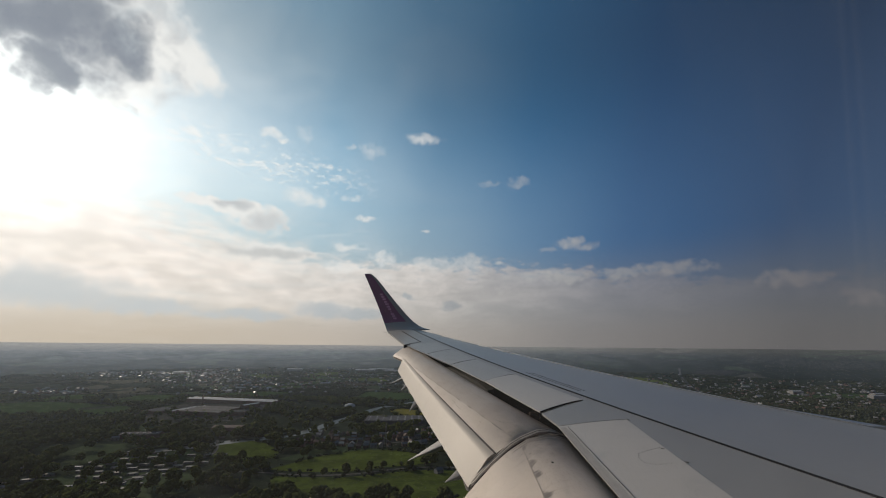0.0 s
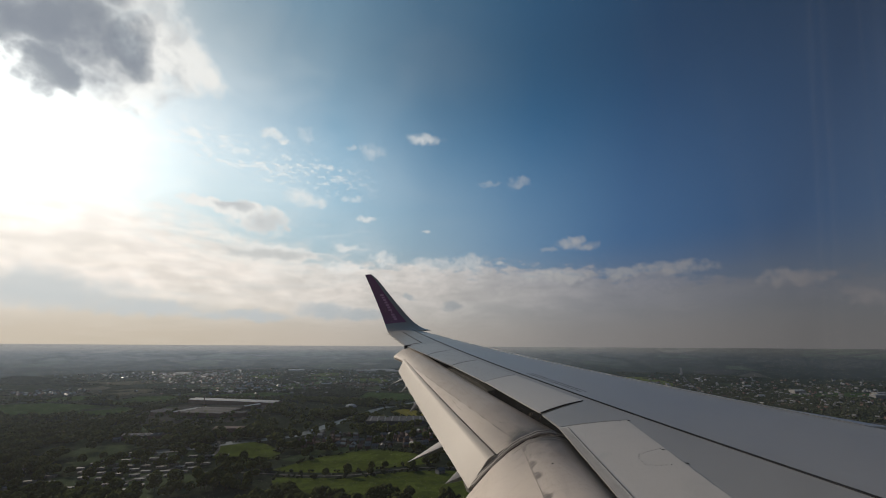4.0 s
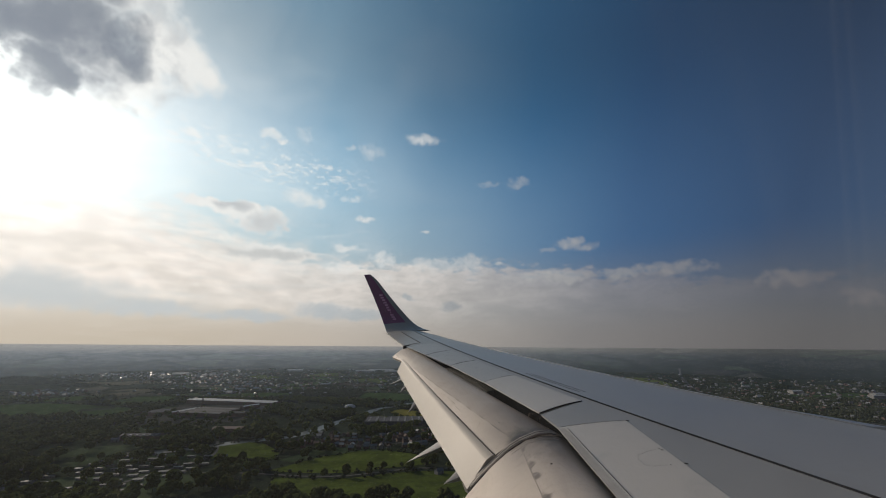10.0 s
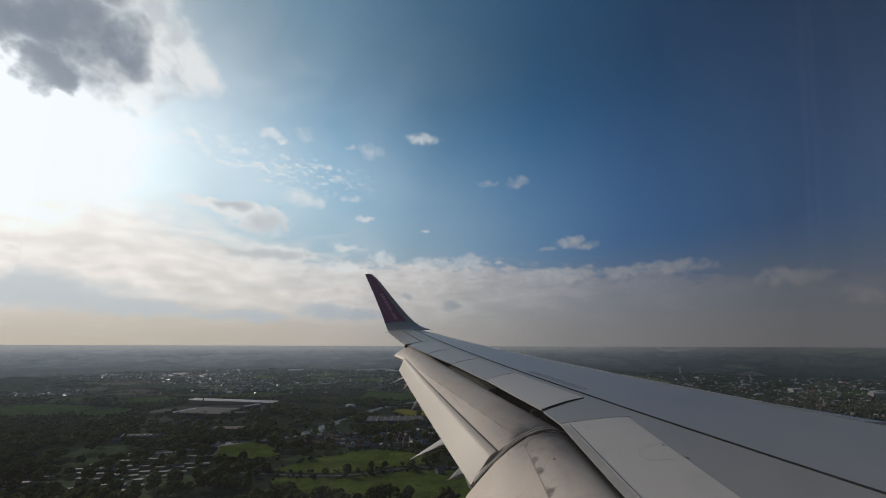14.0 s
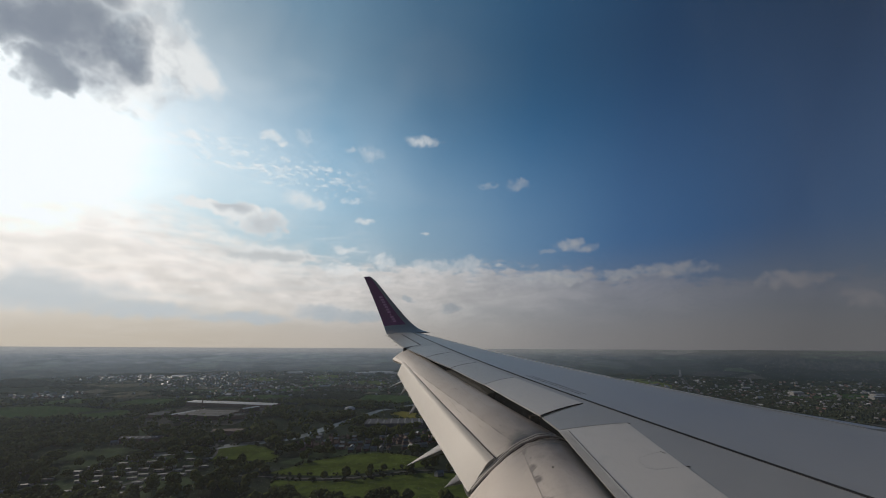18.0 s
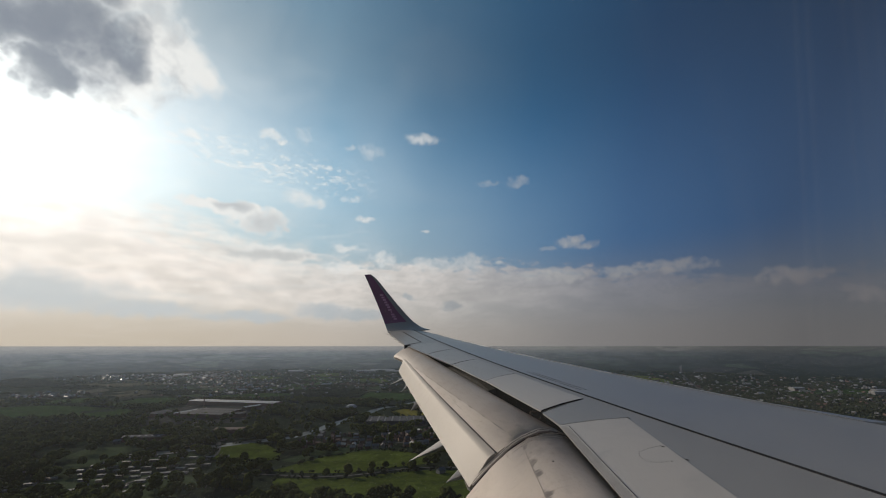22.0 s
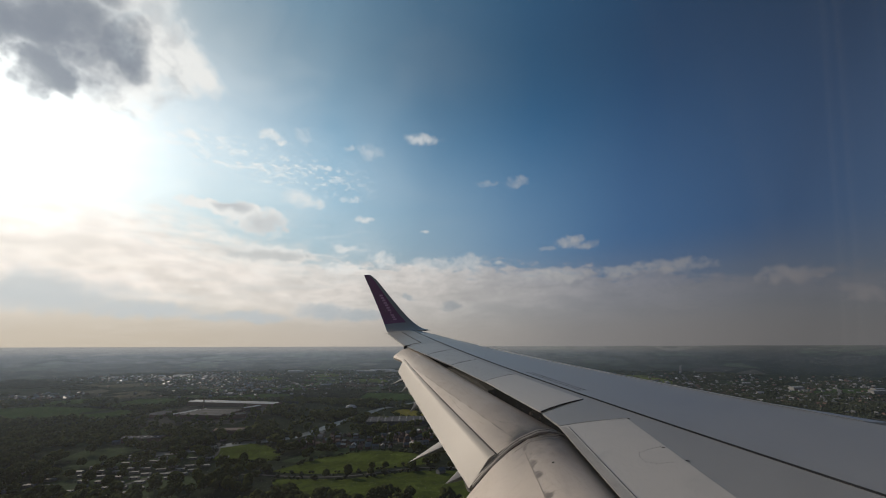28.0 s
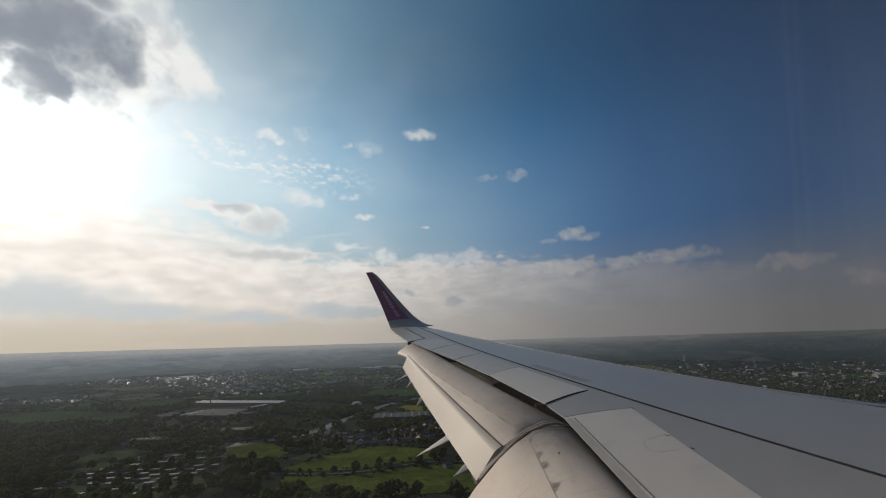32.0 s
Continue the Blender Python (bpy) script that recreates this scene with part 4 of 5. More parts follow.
def build_spoilers():
    ys, fs = [6.61, 8.40, 10.00, 11.43, 12.90], [6.93, 8.66, 10.25, 11.79, 13.10]
    gap = 0.010
    for i in range(4):
        y0, y1, f0, f1 = ys[i] + gap, ys[i + 1] - gap, fs[i] + gap, fs[i + 1] - gap
        skin_patch("spoiler", M_PANEL if i == 0 else M_SPOILER, [(x_te(y0) - 0.02, y0), (x_te(y1) - 0.02, y1), (x_spar(f1) - 0.13, f1), (x_spar(f0) - 0.13, f0)],
                   0.018 if i == 0 else 0.012, 0.014, airliner, "pale grey spoiler panel")
        skin_patch("panel_gap", M_SEAL, [(x_te(y0) - 0.015, y0 - 0.014), (x_te(y0) - 0.015, y0 + 0.004), (x_spar(f0) - 0.13, f0 + 0.004), (x_spar(f0) - 0.13, f0 - 0.014)],
                   0.0145 if i else 0.020, 0.012, airliner, "dark joint between panels", m=2)
    skin_patch("fixed_panel", M_FIXED, [(x_te(6.12) - 0.01, 6.12), (x_te(6.58) - 0.01, 6.58), (x_spar(6.9) - 0.14, 6.90), (-5.80, 6.13)],
               0.006, 0.02, airliner, "grey fixed trailing-edge panel")
    skin_patch("inboard_spoiler", M_PANEL, [(-6.43, 1.8), (x_te(6.1) - 0.02, 6.113), (-5.812, 6.119), (-5.83, 1.8)], 0.003, 0.008, airliner,
               "pale cream inboard spoiler panel")
    skin_patch("strip_groove", M_MARK, [(-6.341, 1.8), (-6.441, 6.05), (-6.435, 6.05), (-6.335, 1.8)], 0.0095, 0.005, airliner, "thin dark groove along the strip")
    skin_patch("edge_strip", M_STRIP, [(-6.44, 1.8), (-6.53, 6.07), (-6.435, 6.05), (-6.335, 1.8)], 0.0055, 0.004, airliner, "riveted edge strip")


def build_aileron():
    skin_patch("aileron", M_SPOILER, [(x_te(13.15) - 0.03, 13.15), (x_te(16.05) - 0.03, 16.1), (-9.57, 15.95), (-8.67, 13.36)], 0.012, 0.04, airliner,
               "pale aileron panel with dark hinge line")
    skin_patch("hinge_line", M_SEAL, [(-9.59, 15.95), (-8.685, 13.34), (-8.66, 13.34), (-9.565, 15.95)], 0.018, 0.02, airliner, "dark aileron hinge gap")
    bm = bmesh.new()
    box(bm, -9.13, -8.95, 13.05, 13.09, z_top(-9.0, 13.1) - 0.10, z_top(-9.0, 13.1) + 0.004)
    part("aileron_gap", bm, M_SEAL, airliner, "dark gap at the aileron")


def profile_strip(name, stations, mat, thick, label, parent=airliner, smooth=True, m=24):
    """A curved surface through chord profiles [(y, [(x, z)...])...], with thickness."""
    rings = []
    for i in range(m + 1):
        v = i / m * (len(stations) - 1)
        k = min(int(v), len(stations) - 2)
        t = v - k
        (ya, pa), (yb, pb) = stations[k], stations[k + 1]
        y = ya + (yb - ya) * t
        bow = 0.0026 * (y - ya) * (y - yb)
        top = [(xa + (xb - xa) * t, y, za + (zb - za) * t + bow) for (xa, za), (xb, zb) in zip(pa, pb)]
        n = len(top)
        low = [(x + thick * 0.6 * math.sin(math.pi * (j + 0.3) / (n + 0.3)), yy, z - thick * max(0.12, math.sin(math.pi * (j + 0.3) / (n + 0.3)))) for j, (x, yy, z) in enumerate(top)]
        rings.append(top + low[::-1])
    return link_mesh(name, *loft(rings), mat, parent, label, smooth=True)


def build_flaps():
    flap = profile_strip("outboard_flap", [
        (6.16, [(-6.37, 0.48), (-6.47, 0.533), (-6.66, 0.570), (-6.82, 0.552), (-7.00, 0.488), (-7.13, 0.42), (-7.225, 0.355)]),
        (12.1, [(-8.43, 1.330), (-8.52, 1.380), (-8.70, 1.407), (-8.82, 1.378), (-8.91, 1.325), (-8.97, 1.275), (-9.01, 1.235)])], M_FLAP, 0.12,
        "sooty cream lowered outer flap")
    profile_strip("flap_end", [
        (12.1, [(-8.43, 1.330), (-8.52, 1.380), (-8.70, 1.407), (-8.82, 1.378), (-8.91, 1.325), (-8.97, 1.275), (-9.03, 1.215)]),
        (13.15, [(-8.90, 1.55), (-9.00, 1.585), (-9.08, 1.565), (-9.20, 1.505), (-9.29, 1.44), (-9.38, 1.385), (-9.455, 1.31)])], M_FLAP, 0.14,
        "pale outer end of the flap", flap, m=8)
    # scuffs and small fittings on the upper face
    rnd = random.Random(8)
    ia = [(-6.66, 0.570), (-6.82, 0.552), (-7.00, 0.488), (-7.13, 0.42), (-7.225, 0.355)]
    ib = [(-8.70, 1.407), (-8.82, 1.378), (-8.91, 1.325), (-8.97, 1.275), (-9.01, 1.235)]

    def on_flap(y, u):
        t = (y - 6.16) / (12.1 - 6.16)
        k = min(int(u * 4), 3)
        f = u * 4 - k
        a = [ia[k][n] + (ia[k + 1][n] - ia[k][n]) * f for n in (0, 1)]
        b = [ib[k][n] + (ib[k + 1][n] - ib[k][n]) * f for n in (0, 1)]
        return Vector((a[0] + (b[0] - a[0]) * t, y, a[1] + (b[1] - a[1]) * t + 0.0026 * (y - 6.16) * (y - 12.1) + 0.0012))

    marks = [(rnd.uniform(6.6, 11.8), rnd.uniform(0.15, 0.9), rnd.uniform(0.02, 0.08), rnd.uniform(0.006, 0.02)) for _ in range(7)]
    marks += [(7.6, 0.70, 0.22, 0.010), (7.9, 0.66, 0.18, 0.008), (8.2, 0.63, 0.10, 0.007)]
    for y, u, w, du in marks:
        q = [on_flap(y, u), on_flap(y + w, u), on_flap(y + w, min(1.0, u + du)), on_flap(y, min(1.0, u + du))]
        q += [v - Vector((0, 0, 0.004)) for v in q]
        link_mesh("scuff", q, [(0, 1, 2, 3), (0, 4, 5, 1), (1, 5, 6, 2), (2, 6, 7, 3), (3, 7, 4, 0)], M_SCUFF, flap)
    profile_strip("flap_tab", [
        (6.16, [(-7.215, 0.378), (-7.250, 0.360), (-7.288, 0.332), (-7.300, 0.318), (-7.370, 0.230), (-7.440, 0.142), (-7.505, 0.06)]),
        (12.1, [(-8.995, 1.255), (-9.010, 1.245), (-9.030, 1.222), (-9.037, 1.210), (-9.077, 1.122), (-9.117, 1.037), (-9.155, 0.955)])], M_CREAM, 0.05, "bright cream rear flap tab", flap)
    # thin dark strip put in for the shadow where the flap overlaps the tab
    profile_strip("flap_slot", [
        (6.16, [(-7.198, 0.386), (-7.205, 0.388), (-7.212, 0.383)]),
        (12.1, [(-8.979, 1.260), (-8.985, 1.262), (-8.990, 1.259)])], M_GRIME, 0.015, "dark slot between flap and tab", flap)
    inner = profile_strip("inboard_flap", [
        (1.8, [(-6.42, 0.100), (-6.50, 0.160), (-6.60, 0.186), (-6.72, 0.189), (-6.88, 0.160), (-7.08, 0.06), (-7.25, -0.05), (-7.42, -0.20), (-7.52, -0.30), (-7.64, -0.43)]),
        (6.02, [(-6.42, 0.485), (-6.50, 0.546), (-6.60, 0.572), (-6.72, 0.575), (-6.88, 0.540), (-7.08, 0.428), (-7.25, 0.30), (-7.42, 0.14), (-7.52, 0.04), (-7.60, -0.05)])], M_FLAP, 0.12,
        "cream lowered inner flap")
    profile_strip("flap_seam", [
        (1.8, [(-6.957, 0.1235), (-6.960, 0.1215), (-6.963, 0.120)]),
        (6.0, [(-6.947, 0.5045), (-6.950, 0.5025), (-6.953, 0.5005)])], M_SCUFF, 0.005, "grimy seam across the inner flap", inner)
    for y, w in ((5.925, 0.004), (5.985, 0.005)):
        line = []
        for x, z0, z1 in ((-6.53, 0.168, 0.554), (-6.60, 0.186, 0.572), (-6.72, 0.189, 0.575), (-6.88, 0.160, 0.540), (-7.02, 0.090, 0.462), (-7.12, 0.034, 0.398)):
            line.append((x, z0 + (z1 - z0) * (y - 1.8) / 4.22 + 0.0026 * (y - 1.8) * (y - 6.02) + 0.0022))
        profile_strip("flap_seam", [(y - w, line), (y + w, [(x, z + 0.18 * w) for x, z in line])], M_SCUFF, 0.004, "thin curved seam beside the track", inner, m=2)
    bm = bmesh.new()
    box(bm, -6.785, -6.767, 5.32, 5.342, 0.480, 0.497, 0.003)
    part("flap_fitting", bm, M_SOOT, inner, "small dark fitting on the flap")
    # the sooty rounded door over the track between the flaps
    prof = [(-6.56, 0.574), (-6.64, 0.592), (-6.76, 0.583), (-6.93, 0.522), (-7.04, 0.464), (-7.18, 0.356), (-7.33, 0.235), (-7.47, 0.105)]
    for y, w, lift, mat, thick in ((6.095, 0.066, 0.0, M_CHANNEL, 0.06), (6.150, 0.007, 0.010, M_RIM, 0.014), (6.118, 0.010, 0.006, M_GRIME, 0.02), (6.080, 0.006, 0.009, M_RIM, 0.014), (6.036, 0.010, 0.002, M_GRIME, 0.014)):
        profile_strip("flap_joint_strip", [(y - w, [(x, z + lift) for x, z in prof]), (y + w, [(x, z + lift + 0.008) for x, z in prof])], mat, thick,
                      "sooty curved joint strip", airliner, m=3)


    # black sheet behind the shroud put in for the shade of the flap gap
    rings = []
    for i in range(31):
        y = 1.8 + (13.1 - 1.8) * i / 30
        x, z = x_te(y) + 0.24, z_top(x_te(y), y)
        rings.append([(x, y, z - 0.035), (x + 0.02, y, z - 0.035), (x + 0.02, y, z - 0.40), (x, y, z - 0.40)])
    # primed structure and one carriage bracket that show in the gap
    inner_rings = []
    for i in range(17):
        y = 8.60 + (10.7 - 8.60) * i / 16
        x, z = x_te(y) + 0.10, z_top(x_te(y), y) - 0.13 - 0.05 * max(0.0, 1 - i / 3) - 0.05 * max(0.0, (i - 13) / 3)
        inner_rings.append([(x, y, z), (x + 0.12, y, z + 0.02), (x + 0.12, y, z - 0.16), (x, y, z - 0.16)])
    link_mesh("primed_web", *loft(inner_rings), M_PRIMER, airliner, "dull primed web in the flap gap")
    x, z = x_te(7.0) + 0.02, z_top(x_te(7.0), 7.0)
    bm = bmesh.new()
    box(bm, x, x + 0.12, 7.0, 7.10, z - 0.20, z - 0.10, 0.015)
    part("bracket", bm, M_SOOT, airliner, "sooty carriage bracket in the flap gap")
    link_mesh("flap_gap_shade", *loft(rings), M_VOID, airliner, "dark cove ahead of the flaps")


def fairing(y, tip, low, width):
    """A flap track fairing: a keeled blade that tapers to a point behind the tab; low is where its keel leaves the tab."""
    (xt, zt), (xb, zb) = tip, low
    v = (y - 6.16) / 5.94
    xa, za = -7.505 - 1.65 * v + 0.03, 0.06 + 0.895 * v - 0.012
    rings = []
    for i in range(13):
        t = 1.5 * (1 - i / 12)
        tt = min(t, 1.0)
        up = (xt + (xa - xt) * t, zt + (za - zt) * tt - 0.45 * (t - tt))
        dn = (xt + (xb - xt) * t, min(zt + (zb - zt) * t, up[1] - 0.004))
        ring = []
        w = width * min(1.0, 0.03 + t)
        for u, f in ((-0.12, 1.0), (0.12, 1.0), (0.95, 0.60), (1.0, 0.53), (0.14, 0.0), (-0.14, 0.0), (-1.0, 0.53), (-0.95, 0.60)):
            ring.append((dn[0] + (up[0] - dn[0]) * f, y + u * w, dn[1] + (up[1] - dn[1]) * f))
        rings.append(ring)
    link_mesh("flap_track_fairing", *loft(rings), M_PANEL, airliner, "pointed flap track fairing", smooth=True)


def build_winglet():
    spine = []
    for i in range(15):
        t = i / 14
        ang = radians(12 + 66 * min(1.0, t / 0.42) ** 1.1)
        spine.append((t, ang))
    y, z = 16.45, z_ref(16.45) + 0.01
    le, te = x_le(16.45), x_te(16.45)
    secs = []
    length = 2.75
    for i, (t, ang) in enumerate(spine):
        if i:
            ds = length / 14
            y += math.cos(ang) * ds
            z += math.sin(ang) * ds
        s = t ** 1.15
        secs.append((y, z, le + (-10.98 - le) * (t ** 0.85) - (0.10 if i == 14 else 0.02 if i == 13 else 0.0), te + (-11.35 - te) * s, ang))
    rings = []
    for k, (y, z, a, b, ang) in enumerate(secs):
        ch = a - b
        fat = 0.25 + 0.75 * min(1.0, k / 4)
        n = Vector((0, -math.sin(ang), math.cos(ang)))
        ring = []
        for s in (0.0, 0.04, 0.12, 0.26, 0.27, 0.5, 0.75, 1.0):
            th = 0.16 * ch * math.sqrt(s) * (1 - s) * fat
            ring.append(Vector((a - s * ch, y, z)) + n * th)
        for s in (0.75, 0.5, 0.26, 0.12, 0.04):
            th = 0.16 * ch * math.sqrt(s) * (1 - s) * fat
            ring.append(Vector((a - s * ch, y, z)) - n * th)
        rings.append(ring)
    verts, faces = loft(rings)
    wl = link_mesh("winglet", verts, faces, M_PLUM, airliner, "plum winglet with grey leading edge and faded lettering", smooth=True)
    wl.data.materials.append(M_WING)
    wl.data.materials.append(M_BARE)
    n = 13
    for f in wl.data.polygons:
        k = f.index
        if k >= n * (len(rings) - 1):
            f.material_index = 1
        else:
            i, j = divmod(k, n)
            if i < 3:
                f.material_index = 1
            elif j < 3 or j >= 10:
                f.material_index = 1
    # lettering as plain bars along the winglet
    for i in range(11):
        t = 0.66 - 0.38 * i / 10
        k = t * 14
        a, b = secs[int(k)], secs[int(k) + 1]
        u = k - int(k)
        y, z, le2, te2, ang = [p + (q - p) * u for p, q in zip(a, b)]
        ch = le2 - te2
        nrm = Vector((0, -math.sin(ang), math.cos(ang)))
        up = Vector((0, math.cos(ang), math.sin(ang)))
        s = 0.50 + 0.06 * (i / 10)
        c = Vector((le2 - s * ch, y, z)) + nrm * (0.045 * ch * 4 * math.sqrt(s) * (1 - s) * 0.9 + 0.006)
        fw = Vector((1, 0, 0))
        h = 0.065 if i not in (7,) else 0.02
        w = 0.034
        q = [c + up * w * p + fw * h * r + nrm * o for o in (0, 0.004) for p, r in ((-1, -1), (1, -1), (1, 1), (-1, 1))]
        link_mesh("letter_bar", q, [(0, 1, 2, 3), (7, 6, 5, 4), (0, 4, 5, 1), (1, 5, 6, 2), (2, 6, 7, 3), (3, 7, 4, 0)], M_PINK, wl)


def build_wing_details():
    # stencilled notice: two rows of illegible bars just ahead of the seal
    rnd = random.Random(4)
    for row in range(2):
        y = 7.40
        while y < 8.75:
            w = rnd.uniform(0.02, 0.075)
            x = x_spar(y) + 0.15 + 0.075 * row
            skin_patch("stencil_bar", M_MARK, [(x - 0.010, y), (x - 0.010 - 0.358 * w, y + w), (x + 0.010 - 0.358 * w, y + w), (x + 0.010, y)], 0.004, 0.004, airliner, n=1, m=1)
            y += w + rnd.uniform(0.014, 0.035)
    # small access covers with raised fasteners
    def dot(x, y, r=0.0045, lift=0.0046):
        ring = [(x + r * math.cos(a), y + r * math.sin(a)) for a in [k * math.pi / 3 for k in range(6)]]
        z = z_top(x, y) + lift
        v = [(px, py, z) for px, py in ring] + [(px, py, z - 0.006) for px, py in ring]
        f = [tuple(range(6))] + [(k, k + 6, (k + 1) % 6 + 6, (k + 1) % 6) for k in range(6)]
        link_mesh("fastener", v, f, M_RIVET, airliner)
    cover = [(-5.853, 5.346), (-5.981, 5.298), (-6.072, 5.255), (-6.106, 5.177), (-6.105, 5.073), (-6.044, 5.026), (-5.879, 5.033)]
    for (ax, ay), (bx, by) in zip(cover, cover[1:]):
        n = max(2, int(math.hypot(bx - ax, by - ay) / 0.038))
        for k in range(n):
            dot(ax + (bx - ax) * k / n, ay + (by - ay) * k / n, 0.0050)
    for k in range(72):
        y = 2.7 + 0.046 * k
        dot(-6.358 - 0.0234 * (y - 1.8), y, 0.0036, 0.0072)
    for k in range(34):
        y = 2.75 + 0.097 * k
        dot(-6.415 - 0.0225 * (y - 1.8), y, 0.0030, 0.0072)
    for k in range(15):
        dot(-5.86 - 0.042 * k, 6.088, 0.0036)
    for x, y in ((-5.80, 6.10), (-5.84, 5.31), (-5.80, 5.03)):
        skin_patch("latch", M_GRIME, [(x - 0.014, y), (x - 0.014, y + 0.009), (x + 0.014, y + 0.009), (x + 0.014, y)], 0.006, 0.004, airliner, "small dark latch", n=1, m=1)
    # static wicks
    for y in (13.9, 14.6, 15.3, 15.9, 16.3):
        x, z = x_te(y), z_top(x_te(y), y)
        v = [(x, y - 0.008, z), (x, y + 0.008, z), (x, y, z - 0.012), (x - 0.17, y + 0.03, z - 0.03)]
        link_mesh("static_wick", v, [(0, 1, 2), (0, 3, 1), (1, 3, 2), (2, 3, 0)], M_SEAL, airliner, "thin dark static wick")


def build_fuselage():
    """The cabin shell round the seat by the window."""
    cy, cz, r = -0.275, 0.95, 1.98
    wx, wz, hw, hh = -7.51, 1.47, 0.19, 0.24
    for rr, mat, name in ((r, M_WHITE, "fuselage_skin"), (r - 0.05, M_TRIM, "cabin_lining")):
        verts, faces = [], []
        xs = [-13.5 + 0.5 * i for i in range(12)] + [wx - hw, wx + hw] + [-7.0 + 0.5 * i for i in range(14)]
        xs.sort()
        za, zb = math.asin((wz - hh - cz) / rr), math.asin((wz + hh - cz) / rr)
        angs = sorted([za, zb] + [2 * math.pi * k / 40 for k in range(40) if not za - 0.05 < 2 * math.pi * k / 40 < zb + 0.05])
        n = len(angs)
        for x in xs:
            for a in angs:
                verts.append((x, cy + rr * math.cos(a), cz + rr * math.sin(a)))
        for i in range(len(xs) - 1):
            for j in range(n):
                a0, a1 = angs[j], angs[(j + 1) % n]
                if abs(a0 - za) < 1e-6 and wx - hw - 1e-6 <= xs[i] < wx + hw - 1e-6:
                    continue
                faces.append((i * n + j, i * n + (j + 1) % n, (i + 1) * n + (j + 1) % n, (i + 1) * n + j))
        faces.append(tuple(range(n)))
        faces.append(tuple(range((len(xs) - 1) * n, len(xs) * n)))
        link_mesh(name, verts, faces, mat, airliner, "white fuselage skin" if mat is M_WHITE else "dark cabin lining")

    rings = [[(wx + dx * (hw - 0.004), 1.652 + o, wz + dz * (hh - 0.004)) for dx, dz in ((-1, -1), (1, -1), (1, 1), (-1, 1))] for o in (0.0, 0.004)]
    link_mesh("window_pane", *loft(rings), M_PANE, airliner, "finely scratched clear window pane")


build_wing()
build_spoilers()
build_aileron()
build_flaps()
fairing(7.51, (-8.312, -0.008), (-7.815, 0.135), 0.12)
fairing(6.63, (-7.768, -0.025), (-7.54, 0.01), 0.07)
fairing(9.56, (-8.545, 0.345), (-8.287, 0.452), 0.07)
fairing(10.85, (-8.905, 0.572), (-8.696, 0.649), 0.06)
fairing(11.45, (-9.27, 0.687), (-8.918, 0.767), 0.07)
build_winglet()
build_wing_details()
build_fuselage()

# ---- trees ----
OCTA = np.array([(1, 0, 0), (-1, 0, 0), (0, 1, 0), (0, -1, 0), (0, 0, 1), (0, 0, -1)], float)
OCTF = np.array([(0, 2, 4), (2, 1, 4), (1, 3, 4), (3, 0, 4), (2, 0, 5), (1, 2, 5), (3, 1, 5), (0, 3, 5)])


def clump_mesh(name, centres, radii, mat, rng):
    """Many ragged leaf clumps in one mesh."""
    n = len(centres)
    ang = rng.uniform(0, 6.28, n)
    c, s = np.cos(ang), np.sin(ang)
    base = OCTA[None] * (rng.uniform(0.6, 1.35, (n, 6, 1)))
    x = base[..., 0] * c[:, None] - base[..., 1] * s[:, None]
    y = base[..., 0] * s[:, None] + base[..., 1] * c[:, None]
    v = np.stack([x, y, base[..., 2] * 0.8], -1) * np.asarray(radii)[:, None, None] + np.asarray(centres)[:, None, :]
    f = (OCTF[None] + (np.arange(n) * 6)[:, None, None]).reshape(-1, 3)
    me = bpy.data.meshes.new(name)
    me.vertices.add(n * 6)
    me.vertices.foreach_set("co", v.reshape(-1).astype(np.float32))
    me.loops.add(len(f) * 3)
    me.loops.foreach_set("vertex_index", f.reshape(-1).astype(np.int32))
    me.polygons.add(len(f))
    me.polygons.foreach_set("loop_start", np.arange(0, len(f) * 3, 3, dtype=np.int32))
    me.update()
    me.validate()
    me.materials.append(mat)
    me.shade_smooth()
    return me


def crown_points(rng, k, r, h):
    """Clump centres over an uneven crown of radius r and height h, its foot at 0.25 h."""
    a, u = rng.uniform(0, 6.28, k), rng.uniform(-0.75, 1, k)
    rad = r * np.sqrt(np.maximum(0.05, 1 - u * u)) * rng.uniform(0.6, 1.0, k) * (1 + 0.25 * np.sin(a * 2 + rng.uniform(0, 6)))
    z = h * (0.62 + 0.36 * u * rng.uniform(0.8, 1.0, k))
    return np.stack([rad * np.cos(a), rad * np.sin(a), z], 1)


def make_tree(seed):
    rng = np.random.default_rng(seed)
    t = empty("tree")
    h, r = rng.uniform(13, 21), rng.uniform(5.5, 9.0)
    rings = []
    for i in range(5):
        z, w = h * 0.55 * i / 4, 0.35 * (1 - 0.7 * i / 4)
        rings.append([(w * math.cos(a), w * math.sin(a), z) for a in [k * math.pi / 3 for k in range(6)]])
    verts, faces = loft(rings)
    for b in range(4):
        a = b * 1.6 + rng.uniform(0, 1)
        i0 = len(verts)
        z0 = h * (0.3 + 0.06 * b)
        tip = (r * 0.6 * math.cos(a), r * 0.6 * math.sin(a), z0 + h * 0.22)
        verts += [(0.15, 0, z0), (-0.1, 0.12, z0), (-0.1, -0.12, z0), tip]
        faces += [(i0, i0 + 1, i0 + 3), (i0 + 1, i0 + 2, i0 + 3), (i0 + 2, i0, i0 + 3)]
    link_mesh("trunk", verts, faces, M_BARK, t)
    pts = crown_points(rng, 120, r, h)
    cr = new("crown", clump_mesh("crown", pts, rng.uniform(1.2, 2.5, len(pts)), M_LEAF, rng))
    cr.parent = t
    return tagged(t, "dark green broadleaf tree with a rounded uneven crown", "tree", "woodland trees")


